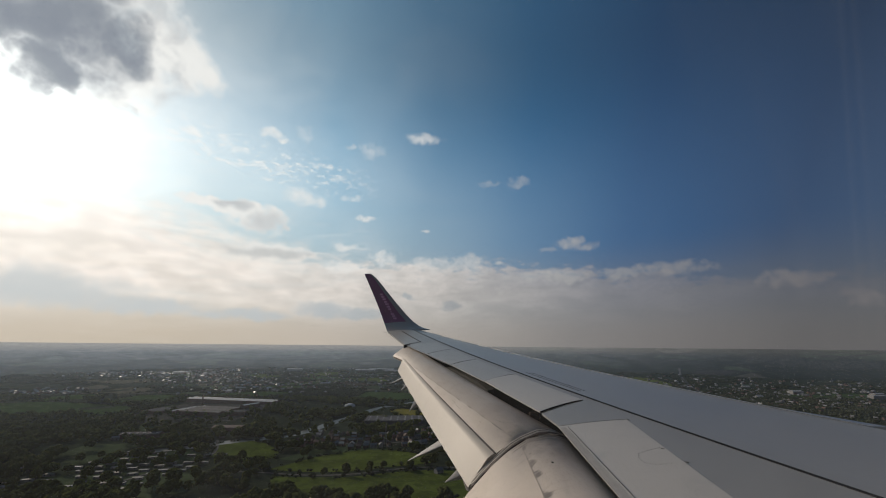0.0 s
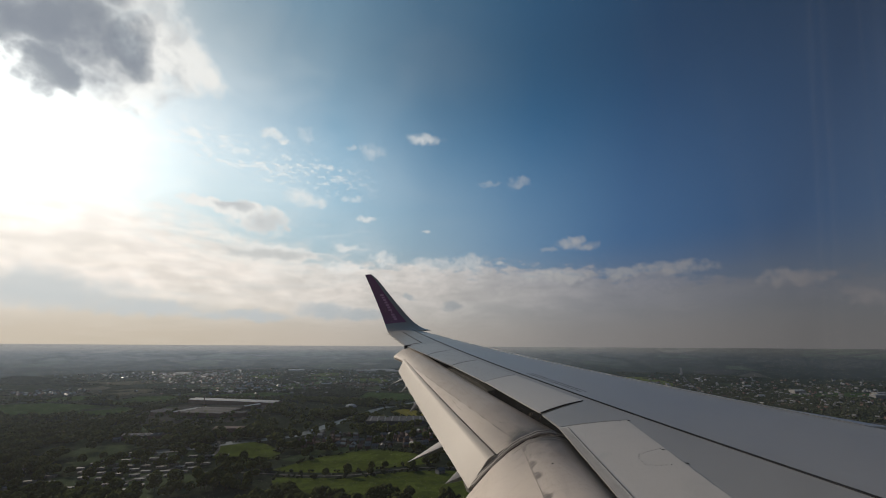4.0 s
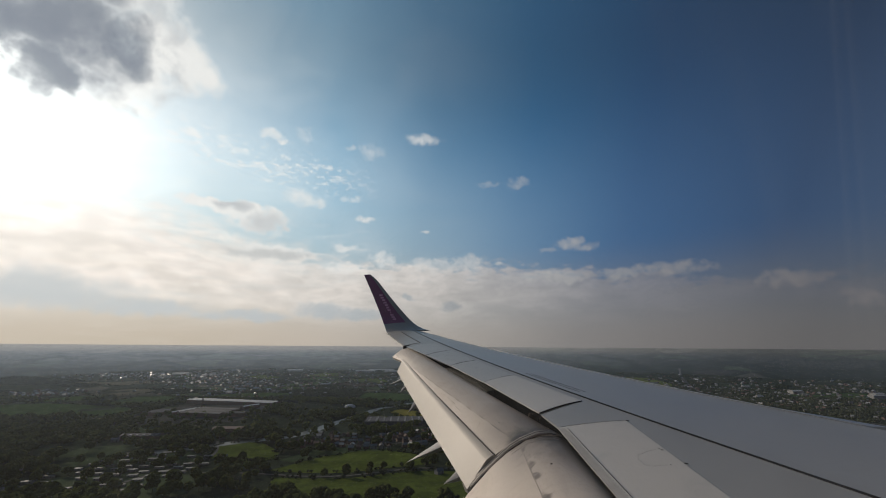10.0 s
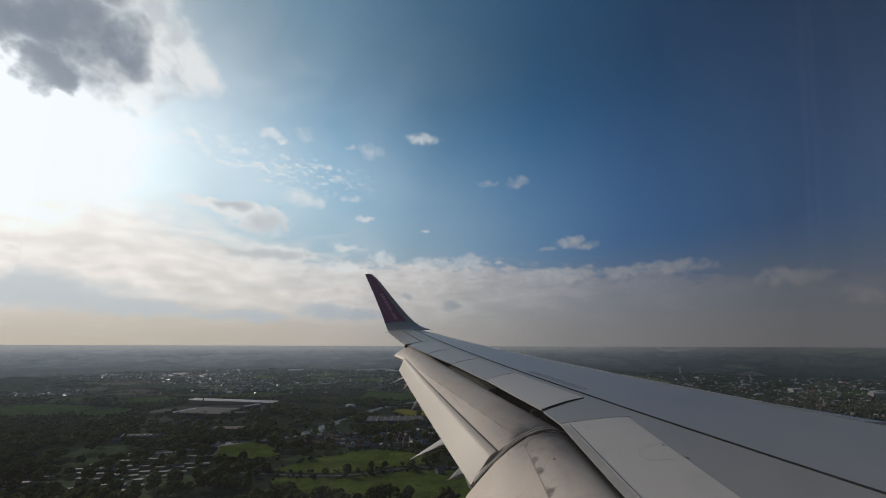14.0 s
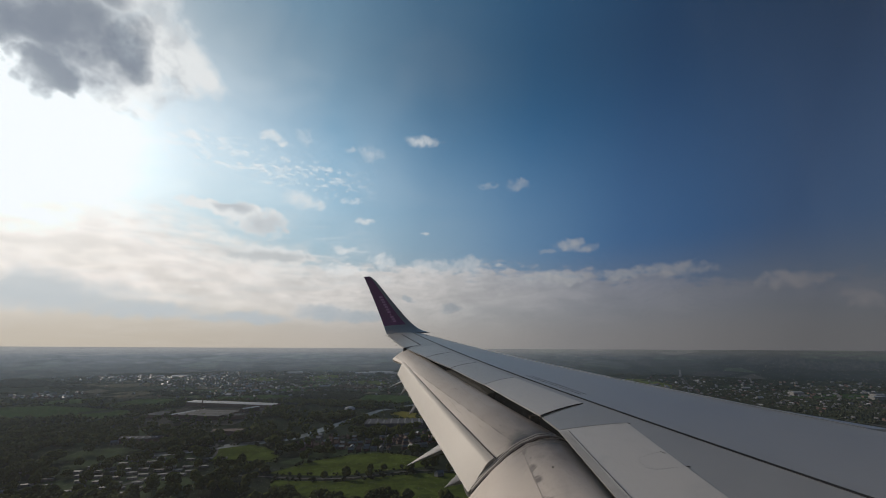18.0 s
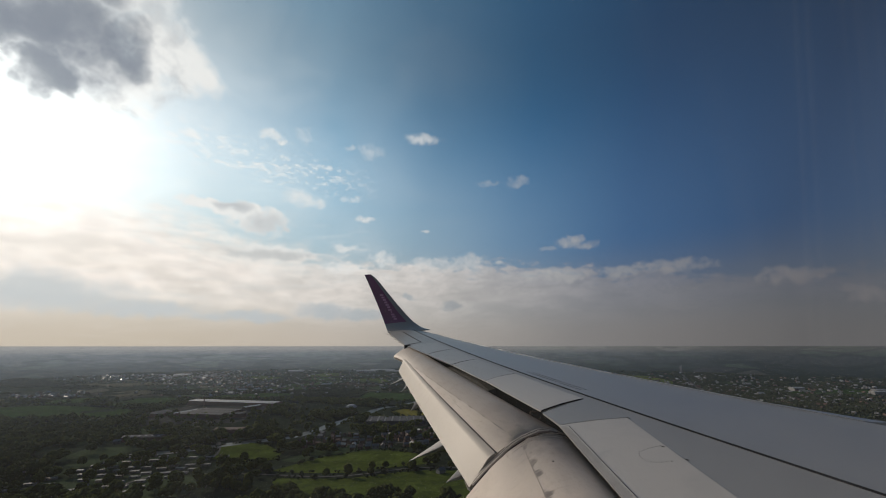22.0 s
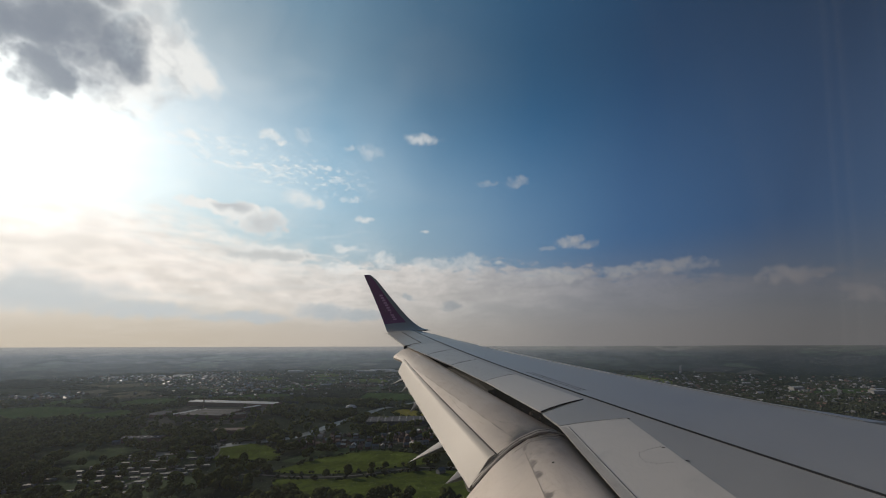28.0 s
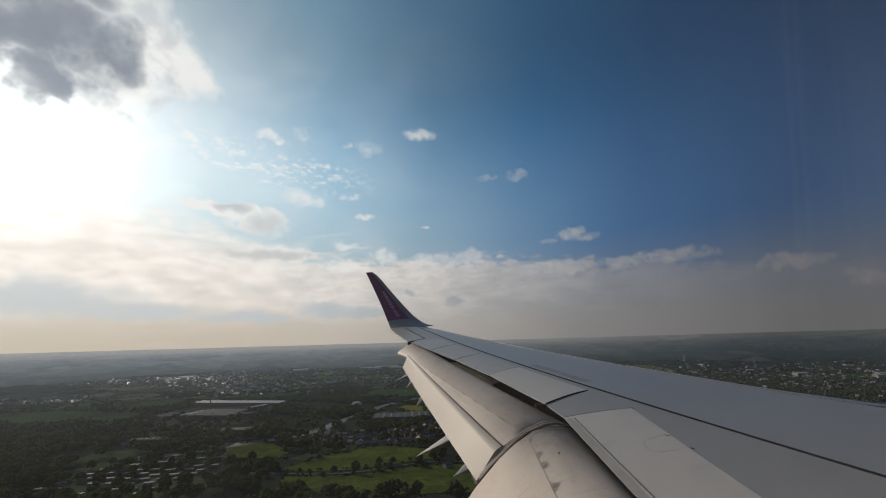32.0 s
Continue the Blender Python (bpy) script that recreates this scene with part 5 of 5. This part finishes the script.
def free_land(x, y, d=6.0):
    if any(inside(f[1], x, y) for f in FIELDS) or near_line(RIVER, x, y, 18):
        return False
    if any(near_line(r[0], x, y, r[1] / 2 + 7) for r in ROADS):
        return False
    return not any(inside(p, x, y) for p in CLEARINGS) or random.random() < (0.10 if inside(CLEARINGS[1], x, y) else 0.22 if inside(CLEARINGS[2], x, y) else 0.10)


CLEARINGS = [
    [(-1000, 1210), (-830, 1085), (-600, 1090), (-585, 1395), (-960, 1460)],
    [(-390, 855), (-240, 840), (-120, 848), (30, 920), (90, 1040), (0, 1120), (-80, 1060), (-150, 1015), (-240, 995), (-360, 1010)],
    [(-660, 590), (-440, 590), (-400, 830), (-620, 830)],
    [(-262, 1060), (-84, 1060), (-84, 1200), (-272, 1196)],
    [(-120, 250), (150, 240), (160, 600), (-90, 560)],
    [(-430, 1320), (-310, 1320), (-320, 1430), (-430, 1430)],
    [(-610, 950), (-500, 950), (-500, 1040), (-610, 1040)],
    [(-760, 860), (-640, 860), (-640, 960), (-760, 960)],
]


def plant_woods():
    rng = np.random.default_rng(5)
    makers = [make_tree(s) for s in range(1, 6)]
    spots = {"near": [], "mid": []}
    step = 12.0
    for x in np.arange(-1750, 420, step):
        for y in np.arange(470, 1560, step):
            px, py = x + rng.uniform(-5, 5), y + rng.uniform(-5, 5)
            if py < 960 and rng.random() < 0.45:
                continue
            if abs(px + 130) > 0.98 * py + 330:
                continue
            wood = noise.noise(Vector((px / 190, py / 150, 1.7))) + 0.5 * noise.noise(Vector((px / 60, py / 60, 2.2)))
            if wood < (-0.28 if py < 1000 else 0.06) and rng.random() > 0.10:
                continue
            if rng.random() < 0.12 or not free_land(px, py):
                continue
            spots["near" if py < 960 else "mid"].append((px, py))
    near = spots["near"]
    rng.shuffle(near)
    own = [p for p in near if -840 < p[0] < 40 and 590 < p[1] < 800][:260]
    taken = set(map(tuple, own))
    for i, (x, y) in enumerate(own):
        s = rng.uniform(0.7, 1.2)
        m = Matrix.Translation((x, y, height(x, y) - 0.3)) @ Euler((0, 0, rng.uniform(0, 6.28))).to_matrix().to_4x4()
        if i < 5:
            makers[i].matrix_world = m
        else:
            c = copy_thing(makers[i % 5], m)
            c.scale = (s, s, s * rng.uniform(0.85, 1.15))
    for name, pts, k, mat, label in (("wood", [p for p in near if tuple(p) not in taken], 42, M_LEAF, "dense dark green broadleaf wood on rolling ground"),
                                     ("wood", spots["mid"], 13, M_LEAF, "dark woods and tree belts round the river")):
        cs, rs = [], []
        for x, y in pts:
            r, h = (rng.uniform(5.0, 10.5), rng.uniform(11, 23)) if k > 20 else (rng.uniform(4.0, 8.2), rng.uniform(8, 19))
            p = crown_points(rng, k, r, h) + (x, y, height(x, y))
            cs.append(p)
            rs.append(rng.uniform(1.7, 3.2, k) * (1.0 if k > 20 else 1.35) * r / 6)
        ob = new(name, clump_mesh(name, np.concatenate(cs), np.concatenate(rs), mat, rng))
        tagged(ob, label, "wood", kind="stuff")
    # far copses and hedgerows
    cs, rs = [], []
    for spec in FIELDS:
        poly = spec[1]
        for x, y, _a in along(poly + poly[:1], 9.0):
            if rng.random() < 0.30 + 0.3 * noise.noise(Vector((x / 50, y / 50, 3))):
                continue
            px, py = x + rng.normal(0, 3), y + rng.normal(0, 3)
            size = rng.uniform(1.8, 4.5)
            for _k in range(3):
                cs.append((px + rng.normal(0, 2.5), py + rng.normal(0, 2.5), height(px, py) + rng.uniform(0.3, 1.2) * size))
                rs.append(size * rng.uniform(0.6, 1.0))
    for _ in range(2600):
        x, y = rng.uniform(1060, 2250), rng.uniform(1250, 2450)
        if not free_land(x, y) or math.hypot(x, y) > 2690:
            continue
        size = rng.uniform(3, 6.5)
        for _k in range(4):
            cs.append((x + rng.normal(0, 5), y + rng.normal(0, 5), height(x, y) + rng.uniform(0.3, 1.0) * size))
            rs.append(size * rng.uniform(0.6, 1.0))
    for _ in range(70000):
        a, d = rng.uniform(-0.90, 0.90), 1450 + 2050 * rng.random() ** 0.9
        x, y = d * math.sin(a) - 60, d * math.cos(a)
        w = noise.noise(Vector((x / 300, y / 260, 5.5))) + 0.6 * noise.noise(Vector((x / 90, y / 80, 6.5)))
        if w < 0.10 or d > 3420 or any(inside(f[1], x, y) for f in FIELDS) or near_line(ROADS[0][0], x, y, 16):
            continue
        size = rng.uniform(3, 6)
        for _k in range(3):
            cs.append((x + rng.normal(0, 5), y + rng.normal(0, 5), height(x, y) + rng.uniform(0.3, 1.0) * size))
            rs.append(size * rng.uniform(0.6, 1.0))
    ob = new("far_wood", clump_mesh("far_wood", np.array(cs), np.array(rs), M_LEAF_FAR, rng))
    tagged(ob, "distant dark copses and hedgerows on the plain, tinted for haze", "wood", kind="stuff")


# ---- buildings ----
def gable(bm_w, bm_r, L, W, h, pitch, over=0.4, thick=0.25):
    """Walls and two roof slopes with thickness, ridge along x."""
    rise = W / 2 * pitch
    v = [bm_w.verts.new(p) for p in ((-L / 2, -W / 2, -1), (L / 2, -W / 2, -1), (L / 2, W / 2, -1), (-L / 2, W / 2, -1),
                                     (-L / 2, -W / 2, h), (L / 2, -W / 2, h), (L / 2, W / 2, h), (-L / 2, W / 2, h), (-L / 2, 0, h + rise), (L / 2, 0, h + rise))]
    for f in ((0, 1, 5, 4), (2, 3, 7, 6), (1, 2, 6, 9, 5), (3, 0, 4, 8, 7), (3, 2, 1, 0)):
        bm_w.faces.new([v[i] for i in f])
    for s in (-1, 1):
        e, zr, ze = (W / 2 + over) * s, h + rise + thick, h - over * pitch + thick
        a = [bm_r.verts.new((x, y, z + dz)) for dz in (0, -thick) for x, y, z in
             ((-L / 2 - over, 0, zr), (L / 2 + over, 0, zr), (L / 2 + over, e, ze), (-L / 2 - over, e, ze))]
        for f in ((0, 1, 2, 3), (7, 6, 5, 4), (0, 4, 5, 1), (1, 5, 6, 2), (2, 6, 7, 3), (3, 7, 4, 0)):
            bm_r.faces.new([a[i] for i in f])


def make_house(L, W, h, wall, roof, label, group, name="house", pitch=0.75):
    t = empty(name)
    bw, br = bmesh.new(), bmesh.new()
    gable(bw, br, L, W, h, pitch)
    w = part("wall", bw, wall, t)
    part("roof", br, roof, t)
    for x in (-L * 0.36, L * 0.36):
        bm = bmesh.new()
        box(bm, x - 0.35, x + 0.35, -0.35, 0.35, h + W * pitch / 3, h + W * pitch / 2 + (1.1 if pitch > 0.5 else 0.4), 0.04)
        part("chimney", bm, M_BRICK, t)
    for s in (-1, 1):
        for zz in (1.0, 3.6):
            for x in (-L * 0.28, L * 0.28):
                if zz + 1.2 < h:
                    bm = bmesh.new()
                    box(bm, x - 0.6, x + 0.6, s * W / 2 - 0.04, s * W / 2 + 0.06, zz, zz + 1.25)
                    part("window", bm, M_GLASS_DARK, t)
    return tagged(t, label, "house", group)


def place(made, used, x, y, turn, rng, grow=1.0):
    m = Matrix.Translation((x, y, height(x, y))) @ Euler((0, 0, turn)).to_matrix().to_4x4()
    if used[0]:
        c = copy_thing(made, m)
    else:
        made.matrix_world = m
        c = made
        used[0] = True
    return c


def along(line, gap):
    out = []
    carry = 0.0
    for (ax, ay), (bx, by) in zip(line, line[1:]):
        a, b = Vector((ax, ay)), Vector((bx, by))
        L = (b - a).length
        s = carry
        while s < L:
            p = a + (b - a) * (s / L)
            out.append((p.x, p.y, math.atan2(by - ay, bx - ax)))
            s += gap
        carry = s - L
    return out


def build_village():
    rng = np.random.default_rng(11)
    kinds = [make_house(11, 8, 5.2, M_BRICK, M_SLATE, "brick house with a grey slate roof", "village houses"),
             make_house(13, 8.5, 5.2, M_RENDER, M_SLATE, "pale rendered house with a slate roof", "village houses"),
             make_house(10, 8, 5.0, M_BRICK, M_TILE, "brick house with a red tiled roof", "village houses"),
             make_house(9, 7, 3.2, M_RENDER, M_TILE, "small pale bungalow with a tiled roof", "village houses")]
    used = [[False] for _ in kinds]
    for x, y, a in along(ROADS[1][0], 15.0):
        for side in (-1, 1):
            for row in (0, 1, 2) if side > 0 else (0, 1):
                if rng.random() < (0.12 if row == 0 else 0.3):
                    continue
                d = side * (15 + 27 * row + rng.uniform(-2, 2))
                k = rng.choice([0, 0, 0, 1, 2, 2, 3])
                place(kinds[k], used[k], x - math.sin(a) * d, y + math.cos(a) * d, a + rng.normal(0, 0.08) + (math.pi / 2 if rng.random() < 0.2 else 0), rng)
    for x, y, a in ((-540, 905, 0.3), (-525, 925, 1.7), (-730, 690, 0.6), (-730, 880, 0.5), (-35, 690, 0.8)):
        place(kinds[1], used[1], x, y, a, rng)
    # suburban homes along the curving road and the estate rows
    home = make_house(14, 6, 2.8, M_RENDER, M_HOME, "long low pale mobile home with a light roof", "estate rows", "mobile_home", 0.16)
    first = [False]
    for row in range(7):
        for k in range(9):
            if rng.random() < 0.12:
                continue
            place(home, first, -650 + 29 * row + 4.0 * k + rng.uniform(-3, 3), 606 + 24 * k + rng.uniform(-4, 4), 0.22 + rng.normal(0, 0.06), rng)
    semis = make_house(12, 9, 5.2, M_BRICK, M_TILE, "suburban brick semi with a tiled roof", "suburban houses")
    first = [False]
    for x, y, a in along(ROADS[3][0], 19.0):
        for d in (-17, 17):
            place(semis, first, x - math.sin(a) * d, y + math.cos(a) * d, a, rng)
    # the town ahead
    town = [make_house(9, 7, 5.0, M_RENDER, M_SLATE, "pale town house with a slate roof", "town houses"),
            make_house(11, 7.5, 5.2, M_BRICK, M_TILE, "brick town house with a dull tiled roof", "town houses"),
            make_house(13, 8, 5.6, M_RENDER, M_SHEET, "larger pale town house with a light roof", "town houses")]
    used = [[False], [False], [False]]
    n = 0
    while n < 118:
        x, y = rng.uniform(1100, 2150), rng.uniform(1300, 2350)
        if math.hypot(x, y) > 2650 or not free_land(x, y) or noise.noise(Vector((x / 160, y / 160, 8))) < -0.05 or near_line(ROADS[0][0], x, y, 20):
            continue
        k = int(rng.choice([0, 0, 0, 1, 1, 2]))
        place(town[k], used[k], x, y, rng.choice([0.3, 1.87]) + rng.normal(0, 0.1), rng)
        n += 1


def build_far_towns():
    """Roofs and walls of far settlements, too many and too small to pick apart."""
    rng = np.random.default_rng(21)
    spots = [(-1750, 1700, 110, 45, 50), (-2150, 2490, 70, 40, 30), (-2000, 2560, 300, 90, 150), (-1820, 2740, 260, 80, 110), (-1450, 2350, 200, 60, 60), (-1100, 2150, 260, 120, 70),
             (-600, 2350, 320, 160, 100), (-100, 2500, 300, 150, 90), (-1700, 2700, 300, 150, 70), (-400, 3300, 600, 250, 160), (1150, 2430, 90, 50, 40),
             (1700, 2700, 420, 200, 110), (2350, 2150, 300, 250, 110), (2450, 2750, 300, 200, 60), (-1300, 3400, 500, 250, 120), (600, 3500, 500, 250, 90), (-860, 1800, 150, 70, 40),
             (1500, 1750, 300, 150, 60), (1750, 2050, 260, 120, 60), (1350, 2150, 200, 90, 40)]
    for roof, wall, share, label in ((M_SLATE, M_RENDER, 0.45, "pale far-off houses with dark glinting roofs"), (M_TILE, M_BRICK, 0.33, "brick far-off houses with red roofs"),
                                     (M_GLINT, M_RENDER, 0.20, "far-off houses with glinting pale roofs")):
        bw, br = [], []
        wf, rf = [], []
        for cx, cy, sx, sy, n in spots:
            for _ in range(int(n * share * 1.5)):
                x, y = rng.normal(cx, sx * 1.0), rng.normal(cy, sy * 1.5)
                if math.hypot(x, y) > 3360:
                    continue
                big = roof is M_GLINT and rng.random() < 0.06
                L, W, h = (rng.uniform(24, 50), rng.uniform(12, 22), 6) if big else (rng.uniform(9, 16), rng.uniform(7, 10), rng.uniform(3, 6))
                a, z = rng.uniform(0, 3.14), height(x, y)
                rise = W * rng.uniform(0.2, 0.42)
                ca, sa = math.cos(a), math.sin(a)
                P = lambda u, v, w: (x + u * ca - v * sa, y + u * sa + v * ca, z + w)
                i = len(bw)
                bw += [P(-L / 2, -W / 2, -1), P(L / 2, -W / 2, -1), P(L / 2, W / 2, -1), P(-L / 2, W / 2, -1), P(-L / 2, -W / 2, h), P(L / 2, -W / 2, h),
                       P(L / 2, W / 2, h), P(-L / 2, W / 2, h), P(-L / 2, 0, h + rise), P(L / 2, 0, h + rise)]
                wf += [(i, i + 1, i + 5, i + 4), (i + 2, i + 3, i + 7, i + 6), (i + 1, i + 2, i + 6, i + 9, i + 5), (i + 3, i, i + 4, i + 8, i + 7)]
                j = len(br)
                W2, h2 = W + 0.8, h - 0.2
                br += [P(-L / 2, -W2 / 2, h2), P(L / 2, -W2 / 2, h2), P(L / 2, 0, h + rise + 0.2), P(-L / 2, 0, h + rise + 0.2), P(L / 2, W2 / 2, h2), P(-L / 2, W2 / 2, h2)]
                rf += [(j, j + 1, j + 2, j + 3), (j + 3, j + 2, j + 4, j + 5)]
        t = empty("settlement")
        tagged(t, label, "houses", kind="stuff")
        link_mesh("walls", bw, wf, wall, t)
        link_mesh("roofs", br, rf, roof, t)


def make_shed(name, x, y, turn, L, W, h, bays, wall, roof, label, pitch=0.25, lights=0):
    """A long industrial shed of parallel gabled bays."""
    t = empty(name, Matrix.Translation((x, y, height(x, y))) @ Euler((0, 0, turn)).to_matrix().to_4x4())
    b = W / bays
    for i in range(bays):
        bw, br = bmesh.new(), bmesh.new()
        gable(bw, br, L, b, h, pitch, 0.02, 0.3)
        off = -W / 2 + b * (i + 0.5)
        for bm in (bw, br):
            bmesh.ops.translate(bm, verts=bm.verts, vec=(0, off, 0))
        part("wall", bw, wall, t)
        r = part("roof", br, roof, t)
        for k in range(lights):
            bm = bmesh.new()
            u = -L / 2 + L * (k + 0.5) / lights
            zc = h + b / 4 * pitch + 0.36
            box(bm, u - 2.2, u + 2.2, off - b * 0.35, off - b * 0.15, zc - 0.2, zc + 0.4)
            part("rooflight", bm, M_SHEET, r)
    return tagged(t, label, "industrial building")


def build_works():
    make_shed("factory", -775, 1405, -0.16, 330, 44, 11, 2, M_BRICK, M_SHEET, "very long factory shed with a pale sheet roof")
    make_shed("factory", -850, 1262, 1.35, 95, 14, 8, 1, M_BRICK, M_SHEET, "narrow works shed with a bright roof")
    make_shed("factory", -826, 1268, 1.35, 95, 14, 8, 1, M_BRICK, M_SHEET, "narrow works shed with a bright roof beside its twin")
    make_shed("factory", -930, 1270, 1.35, 70, 60, 8, 4, M_BRICK, M_SHEET_DARK, "dark works hall with ridged roof")
    make_shed("factory", -730, 1210, -0.1, 130, 100, 9, 5, M_BRICK, M_SHEET_DARK, "broad dark works hall with ridged roof")
    make_shed("factory", -655, 1290, 1.2, 60, 16, 9, 1, M_BRICK, M_SHEET, "works shed with a bright roof edge")
    make_shed("factory", -640, 1180, 0.4, 50, 30, 10, 2, M_BRICK, M_SHEET_DARK, "square brick works building with ridged roof")
    make_shed("warehouse", -178, 1140, 0.12, 150, 76, 11, 5, M_SHEET_DARK, M_SHEET_DARK, "huge grey warehouse with rooflights", 0.12, 8)
    make_shed("school", -556, 1005, 0.12, 70, 26, 8, 1, M_BRICK, M_TILE, "low brick school with a red roof")
    make_shed("hall", -700, 915, 0.18, 80, 24, 9, 1, M_BRICK, M_SHEET_DARK, "long brick hall with a dark roof", 0.3, 6)
    for x, y, L, W in ((1790, 1890, 70, 24), (1850, 1950, 55, 24), (1600, 2080, 60, 30), (1720, 1720, 45, 20)):
        make_shed("town_block", x, y, 0.2, L, W, 14, 1, M_RENDER, M_SHEET, "large white block in the town")
    for k, (x, y, L) in enumerate(((-735, 3170, 150), (-620, 3230, 190), (-520, 3150, 120), (-1840, 2660, 90), (-1250, 3080, 110))):
        make_shed("glasshouse", x, y, 0.05 * k, L, 50, 7, 2, M_SHEET, M_SHEET, "long pale far-off shed on the plain")
    # works chimney
    t = empty("works_chimney", Matrix.Translation((-827, 1318, height(-827, 1318))))
    rings = [[(r * math.cos(a), r * math.sin(a), z) for a in [k * math.pi / 8 for k in range(16)]] for z, r in ((0, 2.6), (15, 2.2), (30, 1.8), (38, 1.6), (38.2, 1.9), (39.5, 1.9))]
    link_mesh("shaft", *loft(rings), M_BRICK, t)
    tagged(t, "tall tapering brick works chimney", "chimney")
    # white dome by the river
    t = empty("dome", Matrix.Translation((-372, 1406, height(-372, 1406))))
    rings = [[(19 * math.cos(e) * math.cos(a), 15 * math.cos(e) * math.sin(a), 9.5 * math.sin(e)) for a in [k * math.pi / 12 for k in range(24)]] for e in [i * 1.5 / 6 for i in range(7)]]
    link_mesh("dome_shell", *loft(rings), M_SHEET, t, smooth=True)
    tagged(t, "white air dome beside the river", "dome")
    # lattice mast near the hall
    t = empty("radio_mast", Matrix.Translation((-152, 868, height(-152, 868))))
    for sx, sy in ((-1, -1), (1, -1), (1, 1), (-1, 1)):
        rings = [[(sx * (2.2 - 1.6 * z / 45) + 0.1 * math.cos(a), sy * (2.2 - 1.6 * z / 45) + 0.1 * math.sin(a), z) for a in (0, 2.1, 4.2)] for z in (0, 15, 30, 45)]
        link_mesh("leg", *loft(rings), M_STEEL, t)
    for i in range(9):
        z = 2 + 5 * i
        w = 2.2 - 1.6 * z / 45
        bm = bmesh.new()
        box(bm, -w, w, -w, -w + 0.12, z, z + 0.15)
        box(bm, -w, w, w - 0.12, w, z, z + 0.15)
        box(bm, -w, -w + 0.12, -w, w, z, z + 0.15)
        box(bm, w - 0.12, w, -w, w, z, z + 0.15)
        part("cross_brace", bm, M_STEEL, t)
    tagged(t, "tall steel lattice radio mast", "mast")


build_works()
build_village()
build_far_towns()
plant_woods()
